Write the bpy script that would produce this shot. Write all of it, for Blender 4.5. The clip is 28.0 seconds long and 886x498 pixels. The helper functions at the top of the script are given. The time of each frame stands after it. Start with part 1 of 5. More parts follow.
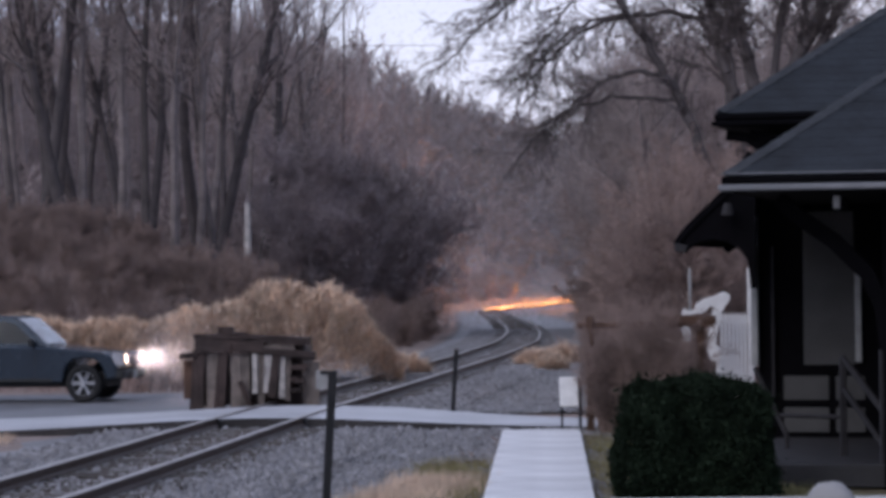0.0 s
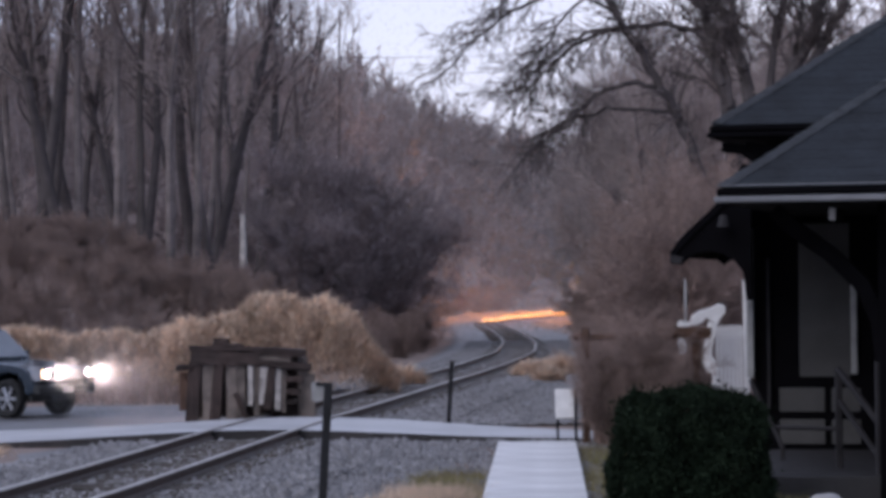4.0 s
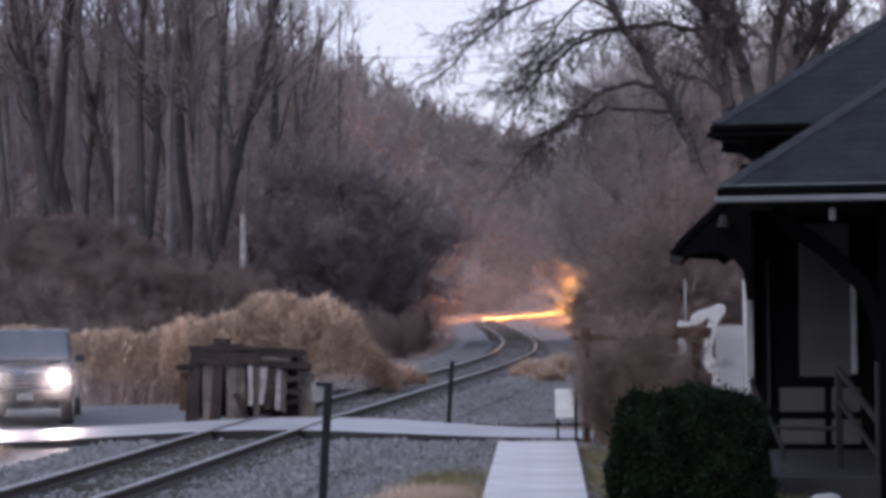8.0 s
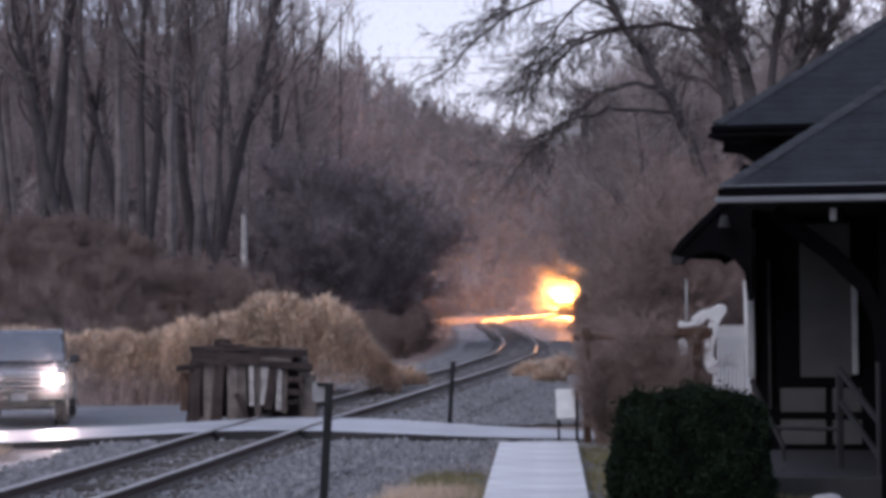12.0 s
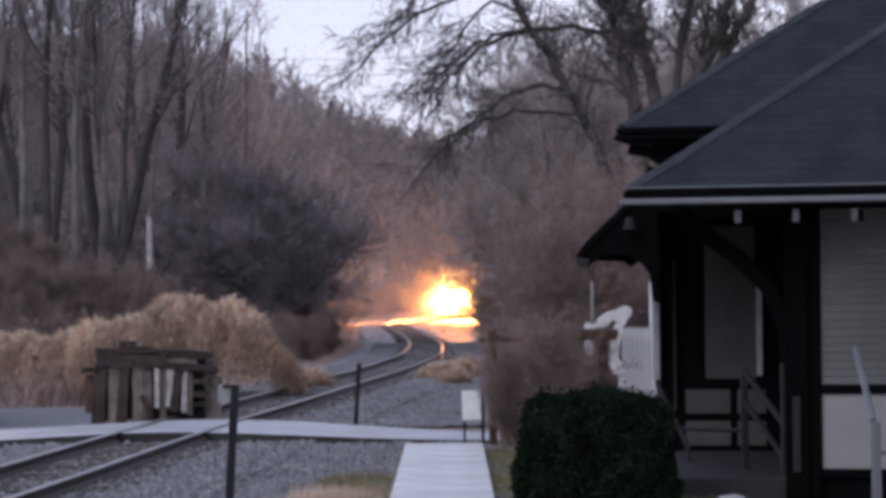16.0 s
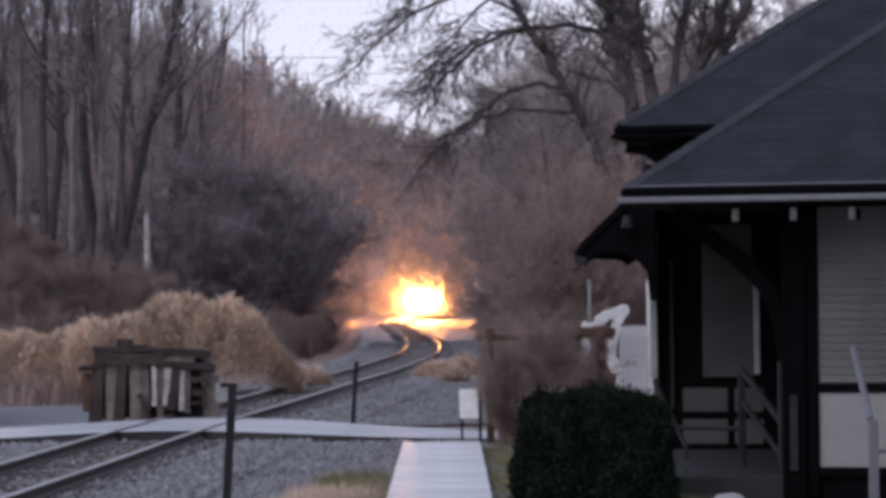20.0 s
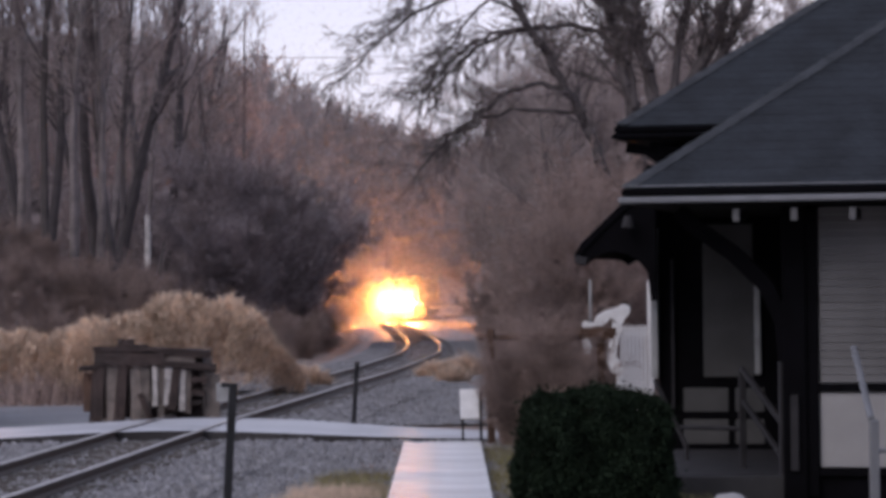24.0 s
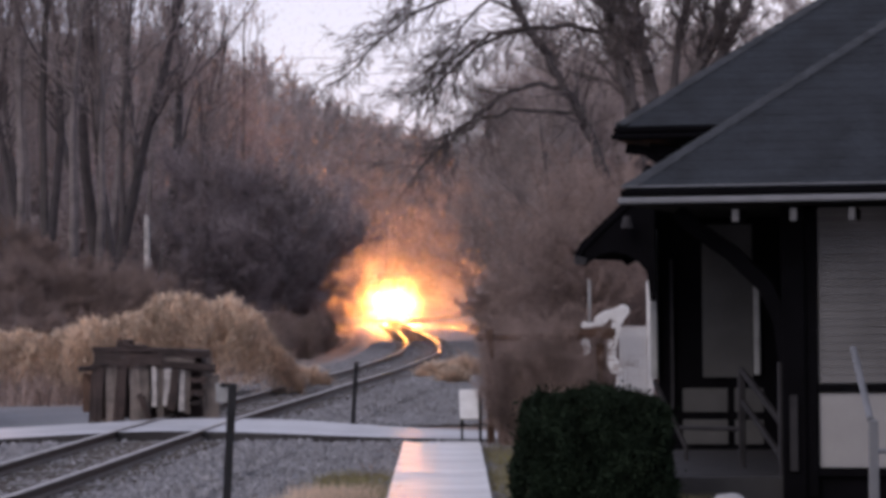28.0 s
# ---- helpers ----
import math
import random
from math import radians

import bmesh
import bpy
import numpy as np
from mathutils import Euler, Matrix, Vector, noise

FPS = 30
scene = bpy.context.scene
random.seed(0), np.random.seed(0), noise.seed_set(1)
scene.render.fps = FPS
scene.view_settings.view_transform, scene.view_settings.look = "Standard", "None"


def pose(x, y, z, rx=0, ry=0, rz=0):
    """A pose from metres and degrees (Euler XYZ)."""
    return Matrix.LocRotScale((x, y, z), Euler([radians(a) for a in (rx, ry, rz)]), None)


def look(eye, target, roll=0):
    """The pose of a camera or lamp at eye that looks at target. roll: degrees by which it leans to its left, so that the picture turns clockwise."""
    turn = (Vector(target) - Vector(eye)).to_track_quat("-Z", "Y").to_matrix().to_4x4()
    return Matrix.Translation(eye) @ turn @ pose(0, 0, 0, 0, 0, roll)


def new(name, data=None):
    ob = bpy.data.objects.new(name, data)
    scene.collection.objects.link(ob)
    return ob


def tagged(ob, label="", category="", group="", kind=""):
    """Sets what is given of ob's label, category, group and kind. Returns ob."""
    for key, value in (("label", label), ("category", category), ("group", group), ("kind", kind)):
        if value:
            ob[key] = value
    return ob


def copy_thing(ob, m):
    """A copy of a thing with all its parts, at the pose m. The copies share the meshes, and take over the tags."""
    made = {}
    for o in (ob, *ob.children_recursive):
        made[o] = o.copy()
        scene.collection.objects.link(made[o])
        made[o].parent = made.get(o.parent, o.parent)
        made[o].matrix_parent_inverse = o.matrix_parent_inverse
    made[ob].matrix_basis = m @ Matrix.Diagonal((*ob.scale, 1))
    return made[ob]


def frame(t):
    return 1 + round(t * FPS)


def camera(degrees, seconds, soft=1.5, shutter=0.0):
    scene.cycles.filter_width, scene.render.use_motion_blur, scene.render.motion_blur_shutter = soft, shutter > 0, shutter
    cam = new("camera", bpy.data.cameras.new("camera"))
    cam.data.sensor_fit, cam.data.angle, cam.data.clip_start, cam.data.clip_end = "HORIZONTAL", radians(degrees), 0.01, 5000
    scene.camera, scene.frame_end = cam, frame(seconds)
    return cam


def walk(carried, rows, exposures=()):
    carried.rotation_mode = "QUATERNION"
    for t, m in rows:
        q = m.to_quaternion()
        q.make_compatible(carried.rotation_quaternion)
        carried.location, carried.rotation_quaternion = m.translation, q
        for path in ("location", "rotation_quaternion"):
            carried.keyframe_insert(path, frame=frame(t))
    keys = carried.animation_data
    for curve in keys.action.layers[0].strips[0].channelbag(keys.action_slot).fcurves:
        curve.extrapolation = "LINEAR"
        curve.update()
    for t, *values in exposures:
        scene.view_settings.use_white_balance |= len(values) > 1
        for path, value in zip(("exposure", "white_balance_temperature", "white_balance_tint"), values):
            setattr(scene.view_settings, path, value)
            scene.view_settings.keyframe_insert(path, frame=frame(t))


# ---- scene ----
# The camera stands by the track and only turns; one long lens.
cam = camera(18.0, 28.0, soft=4.0)
EYE = (0.0, 0.0, 2.65)
ROLL = -0.6
# seconds, turn to the left, tilt upwards, in degrees
TURNS = [(0.0, 0.098, 0.504), (0.5, 0.106, 0.576), (1.0, 0.054, 0.646), (1.5, 0.018, 0.682), (2.0, 0.005, 0.699),
         (3.0, 0.0, 0.718), (3.5, 0.003, 0.735), (5.5, 0.013, 0.752), (7.0, 0.008, 0.737), (8.0, 0.008, 0.744),
         (9.0, 0.003, 0.752), (10.0, 0.014, 0.752), (11.0, 0.017, 0.752), (12.0, 0.027, 0.752), (12.5, 0.035, 0.753),
         (13.2, -0.1, 0.765), (14.0, -0.8, 0.785), (14.5, -1.205, 0.786), (15.0, -1.523, 0.773), (15.5, -1.771, 0.771),
         (16.0, -1.896, 0.768), (16.5, -1.96, 0.742), (17.0, -1.966, 0.757), (18.0, -1.951, 0.75), (19.0, -1.949, 0.735),
         (21.5, -1.947, 0.735), (23.5, -1.937, 0.735), (26.0, -1.933, 0.735), (27.0, -1.947, 0.736), (28.0, -1.949, 0.742)]
walk(cam, [(t, pose(*EYE, 90 + tilt, 0, turn) @ pose(0, 0, 0, 0, 0, ROLL)) for t, turn, tilt in TURNS],
     exposures=[(0.0, 0.06, 6200, 15), (12.5, 0.06, 6200, 15), (18.0, 0.05, 6250, 15), (21.0, 0.05, 6400, 16), (25.0, 0.06, 6650, 18), (28.0, 0.08, 6780, 19)])

# ---- light: a wet, overcast dusk ----
world = bpy.data.worlds.new("dusk_sky")
scene.world = world
world.use_nodes = True
wn = world.node_tree
wn.nodes.clear()
w_out = wn.nodes.new("ShaderNodeOutputWorld")
w_bg = wn.nodes.new("ShaderNodeBackground")
w_sky = wn.nodes.new("ShaderNodeTexSky")
w_sky.sky_type = "NISHITA"
w_sky.sun_disc = False
w_sky.sun_elevation = radians(6)
w_sky.sun_rotation = radians(10)
w_sky.air_density, w_sky.dust_density, w_sky.ozone_density = 1.0, 2.0, 3.0
w_sky_bg = wn.nodes.new("ShaderNodeBackground")
w_sky_bg.inputs["Strength"].default_value = 0.08
wn.links.new(w_sky.outputs[0], w_sky_bg.inputs["Color"])
# the cloud deck: brighter towards the last daylight down the valley, dim behind
w_tc = wn.nodes.new("ShaderNodeTexCoord")
w_cloud = wn.nodes.new("ShaderNodeTexNoise")
w_cloud.inputs["Scale"].default_value = 5.0
w_cloud.inputs["Detail"].default_value = 5.0
wn.links.new(w_tc.outputs["Generated"], w_cloud.inputs["Vector"])
w_ramp = wn.nodes.new("ShaderNodeValToRGB")
w_ramp.color_ramp.elements[0].position, w_ramp.color_ramp.elements[1].position = 0.3, 0.7
w_ramp.color_ramp.elements[0].color = (0.60, 0.69, 0.97, 1)
w_ramp.color_ramp.elements[1].color = (0.72, 0.80, 1.0, 1)
wn.links.new(w_cloud.outputs["Fac"], w_ramp.inputs[0])
w_sep = wn.nodes.new("ShaderNodeSeparateXYZ")
wn.links.new(w_tc.outputs["Generated"], w_sep.inputs[0])
w_dir = wn.nodes.new("ShaderNodeMapRange")
w_dir.inputs["From Min"].default_value, w_dir.inputs["From Max"].default_value = -0.7, 1.0
w_dir.inputs["To Min"].default_value, w_dir.inputs["To Max"].default_value = 0.58, 1.0
wn.links.new(w_sep.outputs["Y"], w_dir.inputs["Value"])
wn.links.new(w_ramp.outputs[0], w_bg.inputs["Color"])
wn.links.new(w_dir.outputs[0], w_bg.inputs["Strength"])
w_add = wn.nodes.new("ShaderNodeMixShader")
w_add.inputs[0].default_value = 0.92
wn.links.new(w_sky_bg.outputs[0], w_add.inputs[1])
wn.links.new(w_bg.outputs[0], w_add.inputs[2])
wn.links.new(w_add.outputs[0], w_out.inputs["Surface"])

sun = new("sun", bpy.data.lights.new("sun", "SUN"))
sun.data.energy = 0.95
sun.data.angle = radians(40)
sun.data.color = (1.0, 0.95, 0.9)
sun.matrix_world = look((-25, -30, 26), (0, 0, 0))


# ---- materials ----
def mat(name, color, rough=0.8, metal=0.0, vary=0.25, scale=3.0, bump=0.3, fine=40.0, each=0.0, second=None, spec=0.5, coat=0.0, island=0.0):
    """A procedural surface: colour with stains at two scales, grain in the relief, each: how far whole objects differ."""
    m = bpy.data.materials.new(name)
    m.use_nodes = True
    nt = m.node_tree
    b = nt.nodes["Principled BSDF"]
    b.inputs["Metallic"].default_value = metal
    b.inputs["Specular IOR Level"].default_value = spec
    b.inputs["Coat Weight"].default_value = coat
    tc = nt.nodes.new("ShaderNodeTexCoord")
    big = nt.nodes.new("ShaderNodeTexNoise")
    big.inputs["Scale"].default_value = scale
    big.inputs["Detail"].default_value = 4.0
    small = nt.nodes.new("ShaderNodeTexNoise")
    small.inputs["Scale"].default_value = fine
    small.inputs["Detail"].default_value = 3.0
    for n in (big, small):
        nt.links.new(tc.outputs["Object"], n.inputs["Vector"])
    mixc = nt.nodes.new("ShaderNodeMixRGB")
    other = second or tuple(c * (1 - vary) for c in color)
    mixc.inputs[1].default_value = (*other, 1)
    mixc.inputs[2].default_value = (*[min(1, c * (1 + vary * 0.4)) for c in color], 1)
    ramp = nt.nodes.new("ShaderNodeMapRange")
    ramp.inputs["From Min"].default_value, ramp.inputs["From Max"].default_value = 0.35, 0.65
    nt.links.new(big.outputs["Fac"], ramp.inputs["Value"])
    nt.links.new(ramp.outputs[0], mixc.inputs[0])
    grain = nt.nodes.new("ShaderNodeMapRange")
    grain.inputs["To Min"].default_value, grain.inputs["To Max"].default_value = 1 - vary * 0.8, 1 + vary * 0.8
    nt.links.new(small.outputs["Fac"], grain.inputs["Value"])
    hsv = nt.nodes.new("ShaderNodeHueSaturation")
    nt.links.new(mixc.outputs[0], hsv.inputs["Color"])
    value = grain.outputs[0]
    for source, amount in ((("ShaderNodeObjectInfo", "Random"), each), (("ShaderNodeNewGeometry", "Random Per Island"), island)):
        if amount:
            info = nt.nodes.new(source[0])
            rnd = nt.nodes.new("ShaderNodeMapRange")
            rnd.inputs["To Min"].default_value, rnd.inputs["To Max"].default_value = 1 - amount, 1 + amount
            nt.links.new(info.outputs[source[1]], rnd.inputs["Value"])
            mul = nt.nodes.new("ShaderNodeMath")
            mul.operation = "MULTIPLY"
            nt.links.new(value, mul.inputs[0])
            nt.links.new(rnd.outputs[0], mul.inputs[1])
            value = mul.outputs[0]
    nt.links.new(value, hsv.inputs["Value"])
    nt.links.new(hsv.outputs[0], b.inputs["Base Color"])
    rr = nt.nodes.new("ShaderNodeMapRange")
    rr.inputs["To Min"].default_value, rr.inputs["To Max"].default_value = max(0.03, rough - 0.15), min(1, rough + 0.15)
    nt.links.new(big.outputs["Fac"], rr.inputs["Value"])
    nt.links.new(rr.outputs[0], b.inputs["Roughness"])
    if bump:
        bp = nt.nodes.new("ShaderNodeBump")
        bp.inputs["Strength"].default_value = bump
        bp.inputs["Distance"].default_value = 0.02
        nt.links.new(small.outputs["Fac"], bp.inputs["Height"])
        nt.links.new(bp.outputs[0], b.inputs["Normal"])
    return m


def glow(name, color, strength):
    m = bpy.data.materials.new(name)
    m.use_nodes = True
    b = m.node_tree.nodes["Principled BSDF"]
    b.inputs["Base Color"].default_value = (*color, 1)
    b.inputs["Emission Color"].default_value = (*color, 1)
    b.inputs["Emission Strength"].default_value = strength
    return m


M_GROUND = mat("leaf_litter", (0.25, 0.19, 0.165), 0.9, vary=0.5, scale=0.25, fine=3.0, second=(0.16, 0.12, 0.105))
M_GRAVEL = mat("wet_gravel", (0.215, 0.207, 0.213), 0.6, vary=0.5, scale=0.8, fine=14.0, bump=0.9)
M_STONE = mat("ballast_stone", (0.225, 0.217, 0.225), 0.6, vary=0.4, scale=3.0, fine=30.0, each=0.3, island=0.4)
M_ROAD = mat("wet_asphalt", (0.17, 0.17, 0.182), 0.62, vary=0.3, scale=0.5, fine=25.0, bump=0.3, spec=0.4)
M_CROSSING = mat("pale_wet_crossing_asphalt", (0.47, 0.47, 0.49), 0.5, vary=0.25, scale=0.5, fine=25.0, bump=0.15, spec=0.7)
M_WALK = mat("wet_concrete", (0.72, 0.71, 0.715), 0.45, vary=0.2, scale=1.2, fine=30.0, bump=0.12, each=0.06)
M_PORCH = mat("dark_worn_porch_boards", (0.035, 0.033, 0.035), 0.6, vary=0.3, scale=3, fine=30)
M_TIE = mat("old_tie_wood", (0.075, 0.06, 0.05), 0.75, vary=0.4, scale=4, fine=30, bump=0.6, each=0.3)
M_RAIL = mat("worn_rail_steel", (0.5, 0.47, 0.45), 0.4, metal=1.0, vary=0.2, scale=2, fine=60, bump=0)
M_RUST = mat("rusty_steel", (0.07, 0.045, 0.035), 0.48, metal=0.3, vary=0.4, scale=5, fine=50)
M_SHINGLE = mat("slate_grey_shingle", (0.022, 0.026, 0.032), 0.72, vary=0.45, scale=2.2, fine=14, bump=0.5, each=0.05, spec=0.25)
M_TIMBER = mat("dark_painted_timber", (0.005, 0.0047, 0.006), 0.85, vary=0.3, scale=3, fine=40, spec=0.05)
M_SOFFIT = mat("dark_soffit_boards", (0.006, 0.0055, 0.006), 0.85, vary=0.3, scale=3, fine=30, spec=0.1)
M_STUCCO = mat("cream_stucco", (0.36, 0.35, 0.35), 0.85, vary=0.12, scale=1.5, fine=60, bump=0.4)
# siding grey includes the shade under the eave
M_SIDING = mat("eave_shade_grey_siding", (0.16, 0.156, 0.157), 0.85, vary=0.2, scale=1.5, fine=50, bump=0.3, each=0.08)
M_HIPCAP = mat("paler_hip_shingle", (0.11, 0.118, 0.132), 0.65, vary=0.25, scale=3, fine=30)
# stucco again, with the deep porch's shade put into its base colour
M_SHADEPANEL = mat("shade_grey_stucco", (0.1, 0.098, 0.098), 0.85, vary=0.15, scale=2, fine=50, bump=0.3, spec=0.2)
M_TRIM = mat("pale_painted_trim", (0.4, 0.4, 0.4), 0.6, vary=0.2, scale=4, fine=30)
M_WHITE = mat("white_paint", (0.82, 0.81, 0.8), 0.5, vary=0.12, scale=5, fine=30)
M_GUTTER = mat("grey_gutter_paint", (0.2, 0.205, 0.22), 0.45, vary=0.15, scale=2, fine=30)
M_TAIL = mat("grey_rafter_paint", (0.1, 0.1, 0.105), 0.6, vary=0.25, scale=6, fine=30)
M_RAILING = mat("weathered_railing_paint", (0.035, 0.033, 0.036), 0.7, vary=0.3, scale=4, fine=30, spec=0.2)
M_HEDGE = mat("dark_box_leaf", (0.017, 0.027, 0.016), 0.9, vary=0.5, scale=3, fine=9, bump=0, island=0.35, spec=0.06)
M_BARK = mat("grey_brown_bark", (0.23, 0.195, 0.19), 0.9, vary=0.45, scale=1.2, fine=12, bump=0.8, each=0.6)
M_DARKBARK = mat("dark_wet_bark", (0.1, 0.085, 0.086), 0.9, vary=0.35, scale=1.2, fine=12, bump=0.8)
M_DARKTWIG = mat("dark_wet_twigs", (0.17, 0.143, 0.14), 0.9, vary=0.3, scale=0.6, fine=6, bump=0, island=0.25)
M_TWIG = mat("bare_twigs", (0.4, 0.33, 0.315), 0.9, vary=0.3, scale=0.6, fine=6, bump=0, each=0.25, island=0.25)
M_FARWOOD = mat("far_bare_wood", (0.38, 0.32, 0.315), 0.9, vary=0.3, scale=0.05, fine=0.6, bump=0, island=0.35)
M_DARKWOOD = mat("dark_thicket", (0.46, 0.385, 0.385), 0.9, vary=0.3, scale=0.2, fine=2, bump=0, island=0.3)
M_SHRUB = mat("reddish_brown_twigs", (0.34, 0.25, 0.222), 0.9, vary=0.3, scale=0.6, fine=6, bump=0, island=0.35)
M_TAN = mat("dry_tan_grass", (0.74, 0.57, 0.44), 0.85, vary=0.3, scale=0.8, fine=5, bump=0, island=0.35)
M_LAWN = mat("winter_lawn", (0.24, 0.22, 0.1), 0.9, vary=0.4, scale=1.0, fine=12, bump=0.2, island=0.4, second=(0.2, 0.16, 0.09))
M_POST = mat("black_steel_post", (0.02, 0.02, 0.022), 0.5, metal=0.4, vary=0.3, scale=6, fine=40)
M_PLATE = mat("grey_sign_plate", (0.42, 0.42, 0.42), 0.5, metal=0.2, vary=0.2, scale=6, fine=40)
M_OLDWOOD = mat("grey_weathered_wood", (0.23, 0.19, 0.17), 0.8, vary=0.4, scale=3, fine=25, bump=0.6, each=0.35)
M_DARKOLD = mat("dark_rotten_wood", (0.06, 0.041, 0.037), 0.85, vary=0.4, scale=3, fine=25, bump=0.7, each=0.3)
M_ARBOR = mat("rust_brown_timber", (0.16, 0.095, 0.07), 0.85, vary=0.4, scale=3, fine=25, bump=0.6, each=0.2)
M_PALEWOOD = mat("pale_split_wood", (0.52, 0.48, 0.46), 0.75, vary=0.4, scale=5, fine=30, bump=0.4)
M_CARPAINT = mat("dark_blue_car_paint", (0.02, 0.035, 0.055), 0.25, metal=0.3, vary=0.1, scale=2, fine=60, bump=0, coat=0.6)
M_GLASS = mat("dark_window_glass", (0.02, 0.025, 0.03), 0.08, vary=0.1, scale=2, fine=20, bump=0, spec=0.9)
# reflected sky is partly painted in: pale, slightly metallic base colour
M_SCREEN = mat("sky_paled_windscreen", (0.3, 0.33, 0.38), 0.12, metal=0.3, vary=0.1, scale=2, fine=20, bump=0, spec=1.0, coat=1.0)
M_TYRE = mat("black_rubber", (0.015, 0.015, 0.016), 0.8, vary=0.2, scale=6, fine=60)
M_ALLOY = mat("silver_alloy", (0.6, 0.6, 0.62), 0.3, metal=0.9, vary=0.15, scale=6, fine=40, bump=0)
M_CHROME = mat("chrome", (0.6, 0.6, 0.62), 0.15, metal=1.0, vary=0.1, scale=6, fine=40, bump=0)
M_BLACK = mat("black_plastic", (0.02, 0.02, 0.02), 0.6, vary=0.2, scale=6, fine=40)
M_LOCO = mat("dark_locomotive_paint", (0.03, 0.03, 0.034), 0.5, vary=0.3, scale=1, fine=20)
M_LOCOBAND = mat("yellow_locomotive_paint", (0.4, 0.26, 0.04), 0.5, vary=0.25, scale=1, fine=20)
M_CARLAMP = glow("lit_car_headlamp", (1.0, 0.76, 0.72), 2600.0)
M_SIDELAMP = glow("warm_side_lamp", (1.0, 0.66, 0.42), 5.0)
M_TRAINLAMP = glow("lit_train_ditch_lamp", (1.0, 0.32, 0.065), 420000.0)
M_HEADLIGHT = glow("lit_train_headlight", (1.0, 0.32, 0.065), 160000.0)
# step shadow below the road, put into the side faces' colour
M_ROADEDGE = mat("shade_dark_road_edge", (0.05, 0.045, 0.045), 0.8, vary=0.4, scale=2.0, fine=20.0)


def halo_wisp(name, cover):
    """Added wisps, mostly clear, that scatter light to imitate the lamps' bloom."""
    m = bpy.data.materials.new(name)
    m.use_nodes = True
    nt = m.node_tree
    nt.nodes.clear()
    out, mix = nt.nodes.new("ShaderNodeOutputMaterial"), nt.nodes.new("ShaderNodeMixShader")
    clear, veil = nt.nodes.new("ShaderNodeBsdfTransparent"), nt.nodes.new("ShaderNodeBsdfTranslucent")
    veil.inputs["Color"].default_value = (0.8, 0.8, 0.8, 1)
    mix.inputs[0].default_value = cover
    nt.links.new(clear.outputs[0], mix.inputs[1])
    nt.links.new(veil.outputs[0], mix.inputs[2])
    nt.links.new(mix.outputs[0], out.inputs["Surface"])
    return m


M_TRAINHALO = halo_wisp("train_lamp_halo", 0.07)
M_VALLEYHALO = halo_wisp("valley_lamp_halo", 0.18)
M_TRUCKHALO = halo_wisp("truck_lamp_halo", 0.12)


# ---- small building kit ----
def S(x):
    x = np.clip(x, 0, 1)
    return x * x * (3 - 2 * x)


def mesh_of(name, verts, faces, material, smooth=False):
    me = bpy.data.meshes.new(name)
    me.from_pydata([tuple(v) for v in verts], [], [tuple(f) for f in faces])
    me.materials.append(material)
    if smooth:
        me.polygons.foreach_set("use_smooth", [True] * len(me.polygons))
    me.update()
    return me


def part(name, bm, material, parent=None, label="", m=None, smooth=False):
    """Links a bmesh (or a finished mesh) as one mesh object under a thing or a part."""
    if isinstance(bm, bmesh.types.BMesh):
        me = bpy.data.meshes.new(name)
        bmesh.ops.recalc_face_normals(bm, faces=bm.faces)
        bm.to_mesh(me)
        bm.free()
        me.materials.append(material)
        if smooth:
            me.polygons.foreach_set("use_smooth", [True] * len(me.polygons))
    else:
        me = bm
    ob = new(name, me)
    ob.parent = parent
    if m is not None:
        ob.matrix_basis = m
    if label:
        ob["label"] = label
    return ob


def thing(name, m, label, category, group="", kind=""):
    ob = new(name)
    ob.empty_display_size = 0.2
    ob.matrix_basis = m
    return tagged(ob, label, category, group, kind)


def box(sx, sy, sz, bevel=0.0, at=(0, 0, 0), turn=None):
    bm = bmesh.new()
    bmesh.ops.create_cube(bm, size=1.0)
    bmesh.ops.scale(bm, vec=(sx, sy, sz), verts=bm.verts)
    if bevel:
        bmesh.ops.bevel(bm, geom=bm.edges[:], offset=bevel, segments=1, affect="EDGES")
    if turn is not None:
        bmesh.ops.transform(bm, matrix=turn, verts=bm.verts)
    bmesh.ops.translate(bm, vec=at, verts=bm.verts)
    return bm


def worn_box(sx, sy, sz, rng, rough=0.01, at=(0, 0, 0), turn=None, cuts=3):
    """A box with uneven, worn edges."""
    bm = bmesh.new()
    bmesh.ops.create_cube(bm, size=1.0)
    bmesh.ops.subdivide_edges(bm, edges=bm.edges[:], cuts=cuts, use_grid_fill=True)
    bmesh.ops.scale(bm, vec=(sx, sy, sz), verts=bm.verts)
    for v in bm.verts:
        v.co += Vector([rng.uniform(-rough, rough) for _ in range(3)])
    if turn is not None:
        bmesh.ops.transform(bm, matrix=turn, verts=bm.verts)
    bmesh.ops.translate(bm, vec=at, verts=bm.verts)
    return bm


def rod(p, q, r0, r1=None, sides=8, bm=None):
    """A tapered round bar from p to q."""
    p, q = Vector(p), Vector(q)
    r1 = r0 if r1 is None else r1
    own = bm or bmesh.new()
    turn = (q - p).to_track_quat("Z", "Y").to_matrix().to_4x4()
    m = Matrix.Translation((p + q) / 2) @ turn
    bmesh.ops.create_cone(own, cap_ends=True, segments=sides, radius1=r0, radius2=r1, depth=(q - p).length, matrix=m)
    return own


